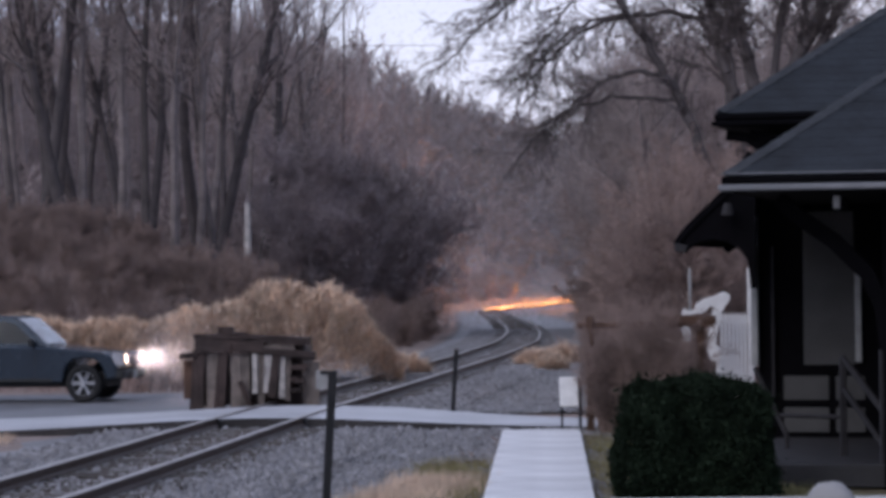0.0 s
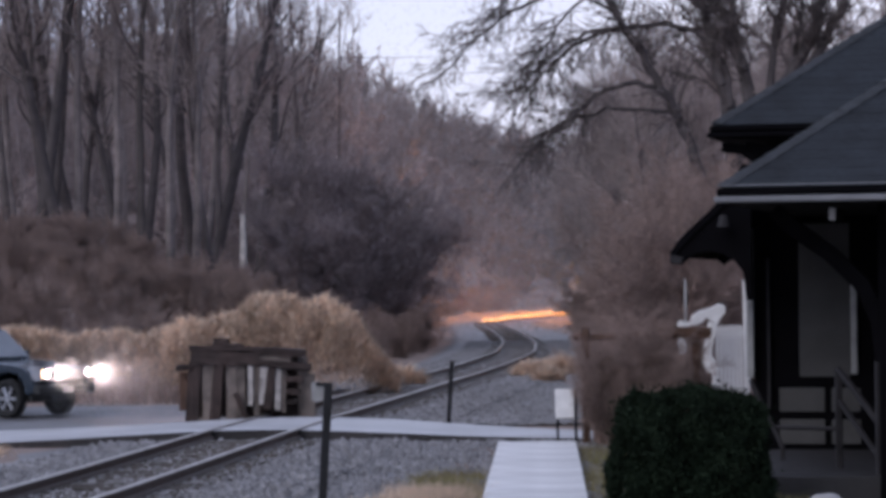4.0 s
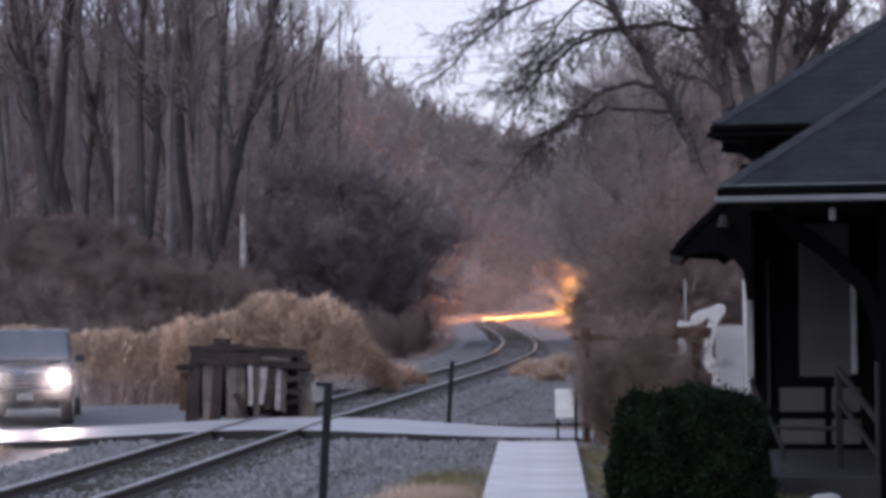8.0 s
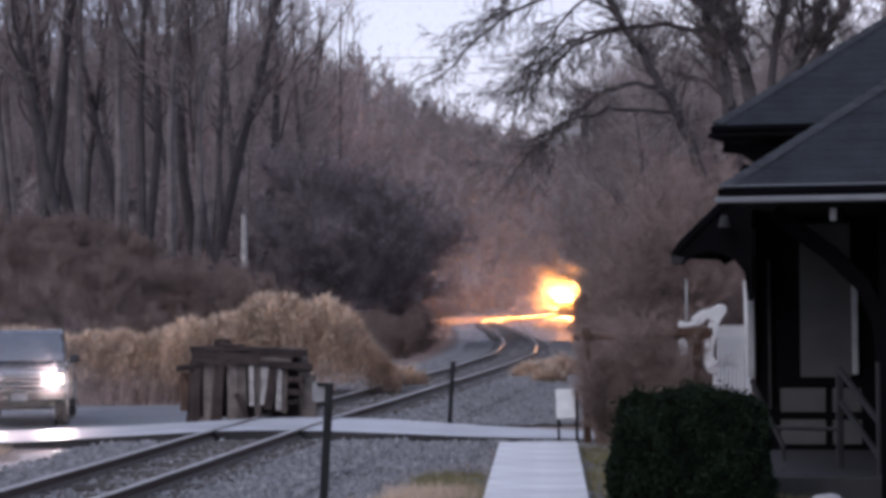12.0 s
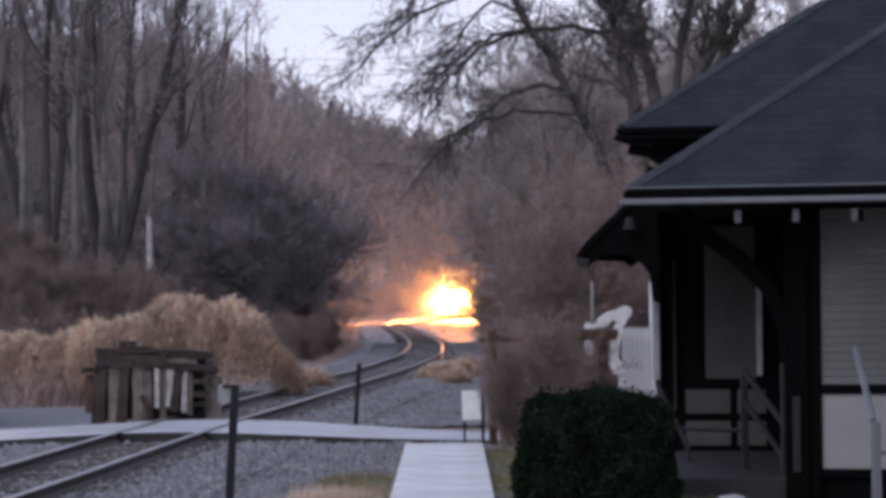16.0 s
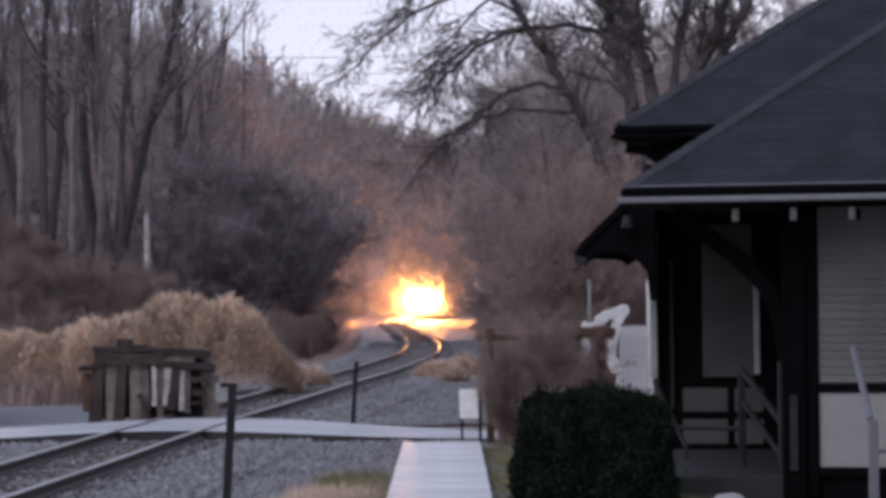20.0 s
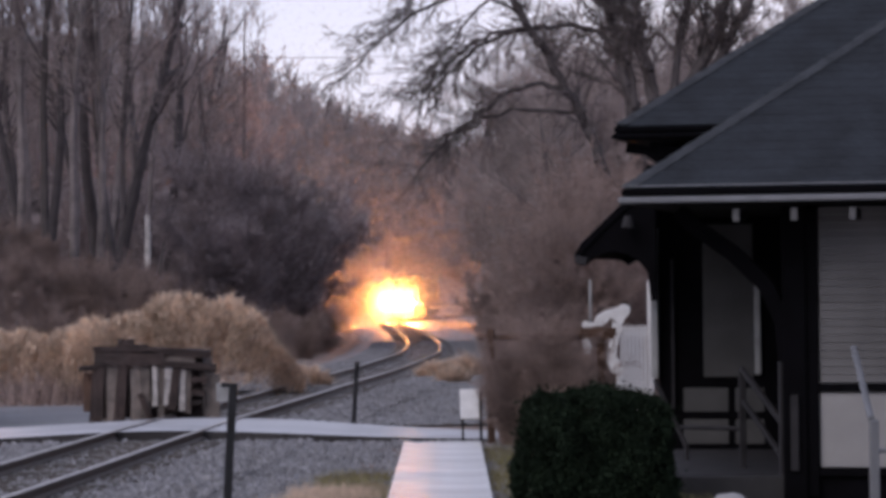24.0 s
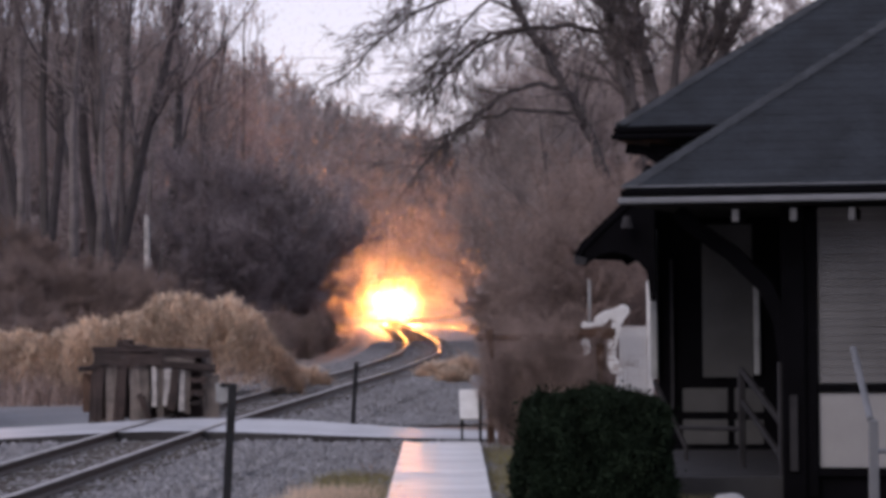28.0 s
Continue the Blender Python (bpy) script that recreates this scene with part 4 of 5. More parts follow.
# ---- clipped hedge ----
def hedge(cx, cy, sx, sy, h, leaves, seed):
    ob = thing("hedge", pose(cx, cy, -0.1), "dark green clipped box hedge with rounded corners", "hedge")
    rng = np.random.default_rng(seed)
    face = rng.random(leaves)
    e, g = rng.uniform(-1, 1, leaves), rng.uniform(-1, 1, leaves)
    px = np.where(face < 0.42, e, np.where(face < 0.7, e, np.where(face < 0.85, 1.0, -1.0))) * sx / 2
    py = np.where(face < 0.42, -1.0, g) * sy / 2
    z = np.where((face >= 0.42) & (face < 0.7), 1.0, rng.random(leaves)) * h
    ex, ey, ez = np.abs(px) / (sx / 2), np.abs(py) / (sy / 2), z / h
    cut = np.sqrt(np.clip(ex - 0.45, 0, 1) ** 2 + np.clip(ey - 0.45, 0, 1) ** 2 + np.clip(ez - 0.5, 0, 1) ** 2)
    shrink = 1 - 0.62 * np.clip(cut - 0.4, 0, 1)
    lump = 1 + 0.05 * np.sin(px * 7 + z * 5) + 0.04 * np.sin(px * 15 - z * 11 + py * 9) + 0.02 * np.sin(px * 31 + z * 23)
    p = np.stack([px * shrink * lump, py * shrink * lump, z * shrink * (0.5 + 0.5 * lump)], 1) + rng.normal(0, 1, (leaves, 3)) * np.where(rng.random(leaves) < 0.12, 0.06, 0.025)[:, None]
    a = rng.normal(size=(leaves, 3)); a /= np.linalg.norm(a, axis=1, keepdims=True)
    b = np.cross(a, rng.normal(size=(leaves, 3))); b /= np.linalg.norm(b, axis=1, keepdims=True)
    L = rng.uniform(0.018, 0.035, leaves)[:, None]
    v = np.stack([p - a * L, p + b * L * 0.55, p + a * L, p - b * L * 0.55], 1).reshape(-1, 3)
    f = np.array([[0, 1, 2, 3]]) + 4 * np.arange(leaves)[:, None]
    part("leaves", bulk_mesh("leaves", v, f, M_HEDGE), M_HEDGE, ob)
    part("twig_core", box(sx * 0.74, sy * 0.7, h * 0.78, 0.22, (0, 0, h * 0.41)), M_DARKTWIG, ob, "shaded dark inner twigs")


hedge(2.93, 33.6, 1.96, 1.6, 1.5, 60000, 61)
tuft("bare_vines", 2.95, 47.6, 0.4, 0.5, 2.4, 900, M_SHRUB, "bare brown vines over an old timber arbor", "vine", 62, 0.008, lean=0.4)
tuft("bare_vines", 3.75, 47.4, 0.7, 0.5, 1.8, 1200, M_SHRUB, "bare brown vines over an old timber arbor", "vine", 63, 0.008, lean=0.4)


# ---- depot ----
depot = thing("depot", pose(3.35, 34.0, -0.1, 0, 0, -14), "old railway depot, dark timbers, cream panels, slate-grey hipped roof", "depot")
E0 = 3.84          # height of the front eave above the depot's floor line


def hip_roof(u0, v0, u1, v1, z, pitch, name, course):
    """Four slopes, each one sheet stepped in shingle courses."""
    w = min(u1 - u0, v1 - v0) / 2
    n = int(w / course)
    t = 0.004
    roof = thing_part(name)

    def ends(a, side):
        return [((u0 + a, v0 + a), (u1 - a, v0 + a)), ((u0 + a, v1 - a), (u0 + a, v0 + a)), ((u1 - a, v1 - a), (u0 + a, v1 - a)), ((u1 - a, v0 + a), (u1 - a, v1 - a))][side]
    for side in range(4):
        verts, faces = [], []
        for i in range(n):
            a, b = w * i / n, w * (i + 1) / n
            for o, zz in ((a, z + a * pitch + t), (b, z + b * pitch)):
                p, q = ends(o, side)
                verts += [(*p, zz), (*q, zz)]
        for i in range(2 * n - 1):
            k = 2 * i
            faces.append((k, k + 1, k + 3, k + 2))
        part("roof_slope", mesh_of("roof_slope", verts, faces, M_SHINGLE), M_SHINGLE, roof, "slate-grey shingled roof slope")
    return roof


def thing_part(name):
    """The boarded deck under a roof, which carries its slopes."""
    u0, v0, u1, v1, z = {"front_roof": (0.06, 0.06, 11.94, 8.94, E0 + 0.03), "back_roof": (-0.92, 6.06, 8.84, 14.94, 4.96)}[name]
    return part(name, box(u1 - u0, v1 - v0, 0.03, 0, ((u0 + u1) / 2, (v0 + v1) / 2, z)), M_SOFFIT, depot, "slate-grey shingled hipped roof")


roof_front = hip_roof(0, 0, 12, 9, E0 + 0.06, 0.73, "front_roof", 0.16)
roof_back = hip_roof(-0.98, 6.0, 8.9, 15.0, 5.0, 0.73, "back_roof", 0.16)


def hip_cap(u, v, z, pitch, length, parent):
    """Folded cap shingles, one over the other up the hip."""
    n = int(length / 0.16)
    for i in range(n):
        a, b = length * i / n, length * (i + 1.15) / n
        bm = bmesh.new()
        lo = [bm.verts.new((u + a + dx, v + a + dy, z + a * pitch + dz + 0.028)) for dx, dy, dz in ((-0.0, 0.15, -0.005), (0, 0, 0.02), (0.15, -0.0, -0.005))]
        hi = [bm.verts.new((u + b + dx, v + b + dy, z + b * pitch + dz + 0.012)) for dx, dy, dz in ((-0.0, 0.15, -0.005), (0, 0, 0.02), (0.15, -0.0, -0.005))]
        bm.faces.new((lo[0], lo[1], hi[1], hi[0]))
        bm.faces.new((lo[1], lo[2], hi[2], hi[1]))
        bmesh.ops.solidify(bm, geom=bm.faces[:], thickness=0.012)
        part("cap_shingle", bm, M_HIPCAP, parent, "paler hip cap shingle" if i == 0 else "")


hip_cap(0, 0, E0 + 0.06, 0.73, 4.4, roof_front)
hip_cap(-0.98, 6.0, 5.0, 0.73, 4.4, roof_back)


def eaves(u0, v0, u1, v1, z, parent, gutter):
    w, d = u1 - u0, v1 - v0
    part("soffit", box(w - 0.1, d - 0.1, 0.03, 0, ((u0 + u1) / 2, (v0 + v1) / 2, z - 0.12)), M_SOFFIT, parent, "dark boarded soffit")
    part("drip_board", box(w, 0.04, 0.07, 0.006, ((u0 + u1) / 2, v0 - 0.0, z + 0.015)), M_TIMBER, parent)
    part("drip_board", box(0.04, d, 0.07, 0.006, (u0 - 0.0, (v0 + v1) / 2, z + 0.015)), M_TIMBER, parent)
    if gutter is M_GUTTER:
        part("drip_edge", box(w + 0.04, 0.03, 0.018, 0.004, ((u0 + u1) / 2, v0 - 0.018, z + 0.085)), M_GUTTER, parent, "thin pale metal drip edge")
    part("gutter", box(w + 0.1, 0.09, 0.075, 0.015, ((u0 + u1) / 2, v0 - 0.03, z - 0.085)), gutter, parent, "pale painted gutter board" if gutter is M_GUTTER else "")
    part("gutter", box(0.05, d, 0.1, 0.01, (u0 + 0.01, (v0 + v1) / 2, z - 0.075)), M_TIMBER, parent)


eaves(0, 0, 12, 9, E0, depot, M_GUTTER)
eaves(-0.98, 6.0, 8.9, 15, 4.94, depot, M_TIMBER)
for k in range(16):
    u = 1.37 + 0.7 * k
    tail = part("rafter_tail", box(0.09, 0.95, 0.14, 0.012, (u, 0.55, E0 - 0.27)), M_TIMBER, depot)
    part("tail_end", box(0.085, 0.02, 0.16, 0.012, (u, 0.06, E0 - 0.28)), M_TAIL, tail, "grey painted rafter end")


def wall_run(u0, u1, v, panels, top, name="front_wall", infill=M_STUCCO, words="cream stucco panel"):
    """A half-timbered wall: dark backing wall, stucco panels and timbers proud of it."""
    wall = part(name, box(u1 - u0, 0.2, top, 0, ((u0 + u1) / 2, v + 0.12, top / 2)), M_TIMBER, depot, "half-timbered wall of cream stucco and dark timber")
    for a, b, z0, z1 in panels:
        part("stucco_panel", box(b - a, 0.05, z1 - z0, 0.008, ((a + b) / 2, v + 0.02, (z0 + z1) / 2)), infill, wall, words)
        if z1 - z0 > 1.5 and infill is M_STUCCO:
            z = z0 + 0.01
            while z < z1 - 0.05:
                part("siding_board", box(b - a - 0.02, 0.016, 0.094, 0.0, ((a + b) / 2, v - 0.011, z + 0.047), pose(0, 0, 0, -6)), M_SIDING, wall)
                z += 0.1
    return wall


front_panels = []
for k in range(6):
    a = 2.25 + 1.5 * k
    front_panels += [(a, a + 1.32, 1.47, 3.66), (a, a + 1.32, 0.42, 1.36)]
wall_f = wall_run(1.85, 10.9, 1.4, front_panels, 3.72)
for z in (0.36, 1.415):
    part("rail_timber", box(9.0, 0.08, 0.1, 0.01, (6.4, 1.38, z)), M_TIMBER, wall_f)
for k in range(7):
    part("stud_timber", box(0.16, 0.1, 3.6, 0.01, (2.16 + 1.5 * k, 1.37, 1.85)), M_TIMBER, wall_f)
part("corner_post", box(0.3, 0.3, 3.72, 0.02, (1.95, 1.4, 1.86)), M_TIMBER, wall_f, "heavy dark timber corner post")
part("narrow_panel", box(0.1, 0.06, 0.95, 0.01, (1.95, 1.22, 0.86)), M_RAILING, wall_f, "narrow grey painted panel")
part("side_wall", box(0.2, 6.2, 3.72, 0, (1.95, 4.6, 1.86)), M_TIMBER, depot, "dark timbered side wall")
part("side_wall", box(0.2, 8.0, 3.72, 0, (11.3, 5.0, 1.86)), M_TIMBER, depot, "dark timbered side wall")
wall_b = wall_run(-0.54, 8.5, 7.1, [(0.12, 0.86, 1.36, 3.6), (-0.18, 0.48, 0.85, 1.2), (-0.18, 0.48, 0.38, 0.74), (0.58, 1.0, 0.85, 1.2), (0.58, 1.0, 0.38, 0.74)], 4.75, "back_wall", M_SHADEPANEL, "stucco panel, greyed for the porch shade")
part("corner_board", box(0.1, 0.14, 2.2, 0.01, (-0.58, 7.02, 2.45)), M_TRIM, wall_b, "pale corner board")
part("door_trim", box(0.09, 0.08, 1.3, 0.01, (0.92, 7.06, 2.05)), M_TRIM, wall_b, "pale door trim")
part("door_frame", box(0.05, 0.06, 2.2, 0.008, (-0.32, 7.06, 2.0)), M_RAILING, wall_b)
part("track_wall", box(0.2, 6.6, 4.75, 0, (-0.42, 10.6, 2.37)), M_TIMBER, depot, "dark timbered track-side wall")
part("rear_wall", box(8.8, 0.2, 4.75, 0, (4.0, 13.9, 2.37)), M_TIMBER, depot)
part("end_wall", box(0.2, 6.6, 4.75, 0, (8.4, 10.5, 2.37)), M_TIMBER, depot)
part("porch_floor", box(2.2, 5.6, 0.3, 0.02, (0.8, 4.2, 0.16)), M_PORCH, depot, "dark worn porch floor")


def canopy():
    """The flared track-side canopy: a sweeping roof skin on arched gusset brackets."""
    skin = [(-1.4, 3.16), (-1.29, 3.33), (-1.12, 3.49), (-0.88, 3.71), (-0.66, 3.92), (-0.36, 4.4), (-0.28, 4.36), (-0.6, 3.84), (-0.84, 3.62), (-1.08, 3.4), (-1.24, 3.24), (-1.34, 3.1)]
    c = part("canopy_roof", prism(skin, 8.6, "y"), M_TIMBER, depot, "flared dark track-side canopy", pose(0, 9.1, 0))
    arch = [(-1.36, 3.12), (-1.25, 3.02), (-1.05, 3.15), (-0.85, 3.185), (-0.65, 3.14), (-0.49, 3.04), (-0.38, 2.9), (-0.34, 2.5), (-0.26, 2.5), (-0.26, 4.3), (-0.36, 4.3), (-0.62, 3.84), (-0.86, 3.62), (-1.1, 3.4), (-1.26, 3.24)]
    for v in (-4.2, -0.1, 4.0):
        part("arched_bracket", prism(arch, 0.12, "y", 0.008), M_TIMBER, c, "dark arched timber bracket", pose(0, v, 0))
    part("rafter_foot", prism([(-1.4, 3.15), (-1.38, 3.02), (-1.24, 3.0), (-1.2, 3.1)], 0.2, "y", 0.01), M_RAILING, c, "", pose(0, -4.22, 0))
    part("lamp_globe", rod((-0.62, -4.45, 3.52), (-0.62, -4.45, 3.68), 0.09, 0.05, 12), M_RAILING, c, "unlit round porch lamp")


canopy()
part("curved_brace", arc_beam([(2.05, 1.75), (2.0, 2.25), (1.8, 2.7), (1.4, 3.1), (0.95, 3.42), (0.7, 3.66)], 0.1, 0.2), M_TIMBER, depot, "heavy curved timber brace under the eave", pose(-0.2, 1.4, 0))
for u in (0.35, 0.0):
    part("eave_bracket", arc_beam([(u + 0.5, 4.2), (u + 0.3, 4.45), (u, 4.65), (u - 0.3, 4.7)], 0.07, 0.14), M_TIMBER, depot, "", pose(-0.56, 6.3, 0))


def railing(label, posts, rails, paint=M_RAILING):
    ob = thing("porch_railing", Matrix(), label, "railing", "railings of the depot porch")
    for p, h, w in posts:
        part("post", box(w, w, h, 0.012, (p[0], p[1], p[2] + h / 2)), paint, ob)
    for p, q, r in rails:
        part("handrail", rod(p, q, r, r, 8), paint, ob)


railing("dark weathered wooden stair railing of the depot porch", [((5.15, 36.6, 0.0), 1.5, 0.09), ((5.5, 35.2, -0.1), 1.75, 0.16)],
        [((5.15, 36.6, 1.5), (5.6, 35.4, 0.7), 0.045), ((5.15, 36.6, 1.1), (5.6, 35.4, 0.25), 0.04), ((4.4, 37.2, 0.72), (5.15, 36.6, 0.72), 0.03)])
railing("pale grey weathered ramp railing in front of the depot", [((5.83, 31.0, -0.1), 1.2, 0.1)],
        [((5.98, 33.0, 1.85), (5.8, 31.0, 1.1), 0.04), ((5.83, 31.0, 0.75), (7.6, 31.2, 0.75), 0.03)], M_GUTTER)
railing("pale slanting handrail of the side steps", [((4.6, 38.2, -0.1), 0.55, 0.06)], [((4.22, 38.6, 1.3), (4.6, 38.2, 0.4), 0.035)])


def boulder(x, y, z, sx, sy, sz, material, label, seed):
    rng = random.Random(seed)
    bm = bmesh.new()
    bmesh.ops.create_icosphere(bm, subdivisions=3, radius=1.0)
    for v in bm.verts:
        n = 1 + 0.12 * noise.noise(v.co * 1.7 + Vector((seed, 0, 0)))
        v.co = Vector((v.co.x * sx, v.co.y * sy, v.co.z * sz)) * n
    ob = part("boulder", bm, material, None, "", pose(x, y, z, 0, 0, rng.uniform(0, 90)), True)
    return tagged(ob, label, "boulder")


boulder(4.22, 31.0, -0.02, 0.3, 0.3, 0.33, M_STUCCO, "pale rounded boulder by the depot walk", 5)
boulder(2.55, 86, 0.0, 0.35, 0.3, 0.3, M_STUCCO, "pale boulder beside the track", 6)


# ---- arbor, fence and ornaments past the sidewalk ----
def arbor():
    ob = thing("timber_arbor", pose(2.4, 47.6, -0.1), "old rust-brown timber arbor overgrown with vines", "arbor")
    rng = random.Random(9)
    part("post", worn_box(0.12, 0.12, 2.0, rng, 0.012, (0, 0, 1.0)), M_ARBOR, ob)
    part("post", worn_box(0.12, 0.12, 1.95, rng, 0.012, (1.9, 0.2, 0.97)), M_ARBOR, ob)
    part("beam", worn_box(2.3, 0.08, 0.08, rng, 0.02, (0.95, 0.05, 1.85)), M_ARBOR, ob)
    part("beam", worn_box(0.9, 0.1, 0.12, rng, 0.015, (1.7, 0.1, 1.92)), M_ARBOR, ob)
    part("brace", worn_box(0.08, 0.08, 0.5, rng, 0.01, (0.15, 0, 1.35), pose(0, 0, 0, 0, 30, 0)), M_ARBOR, ob)


arbor()


def white_board():
    ob = thing("notice_board", pose(2.03, 47.5, -0.1), "small plain white board on two short posts beside the sidewalk", "notice board")
    part("board", box(0.32, 0.04, 0.62, 0.012, (0, 0, 0.72), pose(0, 0, 0, -38, 0, 0)), M_WHITE, ob)
    part("post", box(0.05, 0.05, 0.95, 0.005, (0.19, 0.03, 0.47)), M_POST, ob)
    part("post", box(0.04, 0.04, 0.5, 0.005, (-0.12, 0.03, 0.25)), M_POST, ob)


white_board()


def picket_fence():
    ob = thing("picket_fence", pose(5.52, 57.0, -0.1), "white painted picket fence with a tall square post", "fence")
    for k in range(7):
        part("picket", prism([(-0.035, 0), (0.035, 0), (0.035, 1.84), (0, 1.9), (-0.035, 1.84)], 0.025, "y"), M_WHITE, ob, "", pose(0.08 * k + 0.04, 0, 0))
    part("rail", box(0.6, 0.05, 0.08, 0.008, (0.28, 0.04, 1.72)), M_WHITE, ob)
    part("rail", box(0.6, 0.05, 0.08, 0.008, (0.28, 0.04, 0.6)), M_WHITE, ob)
    part("gate_post", box(0.12, 0.12, 2.8, 0.015, (0.63, 0, 1.4)), M_WHITE, ob)


picket_fence()


CREST = [(-0.21, 1.9), (-0.15, 2.08), (0.03, 2.2), (0.22, 2.24), (0.4, 2.33), (0.53, 2.27), (0.53, 2.15), (0.43, 2.03), (0.37, 1.9), (0.26, 1.97), (0.14, 2.04), (0.05, 1.94), (-0.05, 1.88)]
NECK = [(0.19, 1.98), (0.36, 1.92), (0.3, 1.65), (0.25, 1.3), (0.36, 1.06), (0.32, 0.92), (0.15, 0.94), (0.07, 1.15), (0.1, 1.55), (0.14, 1.76)]
SCROLL = [(-0.43, 1.6), (-0.34, 1.66), (-0.25, 1.52), (-0.28, 1.34), (-0.39, 1.31)]
HOOK = [(-0.46, 1.91), (-0.38, 2.0), (-0.27, 1.95), (-0.18, 1.97), (-0.18, 1.88), (-0.41, 1.86)]


def ornament():
    ob = thing("scroll_ornament", pose(5.12, 56.2, -0.1), "weathered white cast garden ornament with broken scrolls", "ornament")
    # weathered cast shapes: a crest, its curved neck and two broken scrolls
    part("crest", prism(CREST, 0.12, "y", 0.012), M_WHITE, ob, "chipped white crest")
    part("neck", prism(NECK, 0.14, "y", 0.012), M_WHITE, ob)
    part("lower_scroll", prism(SCROLL, 0.1, "y", 0.01), M_WHITE, ob)
    part("side_scroll", prism(HOOK, 0.1, "y", 0.006), M_WHITE, ob)
    part("stem", rod((-0.26, 0, 0), (-0.26, 0, 1.75), 0.03, 0.03, 8), M_DARKOLD, ob)
    part("foot", rod((0.3, 0.02, 0), (0.3, 0.02, 1.2), 0.05, 0.05, 8), M_WHITE, ob)
    part("rod", rod((-0.26, 0.1, 0), (-0.26, 0.1, 2.82), 0.03, 0.025, 8), M_TRIM, ob, "thin pale rod")


ornament()


# ---- posts by the track ----
def marker_post():
    ob = thing("marker_post", pose(-1.47, 33.0, -0.12), "leaning black steel post with a small grey plate", "post")
    part("post", prism([(-0.05, 0), (0.05, 0), (0.15, 1.64), (0.05, 1.64)], 0.06, "y", 0.006), M_POST, ob)
    part("plate", box(0.17, 0.02, 0.22, 0.006, (-0.02, 0.06, 1.53)), M_PLATE, ob, "small grey metal plate")
    part("bracket", box(0.2, 0.03, 0.04, 0.004, (0.05, 0.03, 1.62)), M_POST, ob)


marker_post()
ob = thing("bollard_post", pose(0.06, 54.4, -0.12), "slim leaning black steel post at the crossing", "post")
part("post", prism([(-0.045, 0), (0.045, 0), (0.13, 1.27), (0.04, 1.27)], 0.09, "y", 0.008), M_POST, ob)
part("cap", box(0.1, 0.1, 0.03, 0.004, (0.086, 0, 1.28)), M_RUST, ob)


def snag(x, y, z0, z1, r, label, lean=0.0):
    ob = thing("dead_trunk", pose(x, y, at_ground(x, y)), label, "dead trunk")
    g = at_ground(x, y)
    part("trunk", rod((0, 0, -0.2), (lean, 0, z1 - g), r, r * 0.55, 8), M_PALEWOOD, ob)


snag(-7.15, 100, 3.3, 5.25, 0.17, "pale bare broken trunk on the bank")
ob = thing("fallen_log", pose(-9.6, 100, at_ground(-9.6, 100) + 0.12, 0, 0, 0), "pale fallen log on the bank", "log")
part("log", rod((-0.7, 0, 0.1), (0.6, 0.2, 0.2), 0.1, 0.07, 8), M_PALEWOOD, ob)


def power_line():
    ob = thing("power_line", pose(0, 0, 0), "thin dark power line wires above the valley", "power line")
    for z in (20.4, 19.2):
        bm = bmesh.new()
        pts = [Vector((-24 + 6 * k, 205 - 0.6 * k, z - 1.2 * (1 - ((k - 4) / 4) ** 2))) for k in range(9)]
        for p, q in zip(pts, pts[1:]):
            rod(p, q, 0.018, 0.018, 5, bm)
        part("wire", bm, M_POST, ob)


power_line()


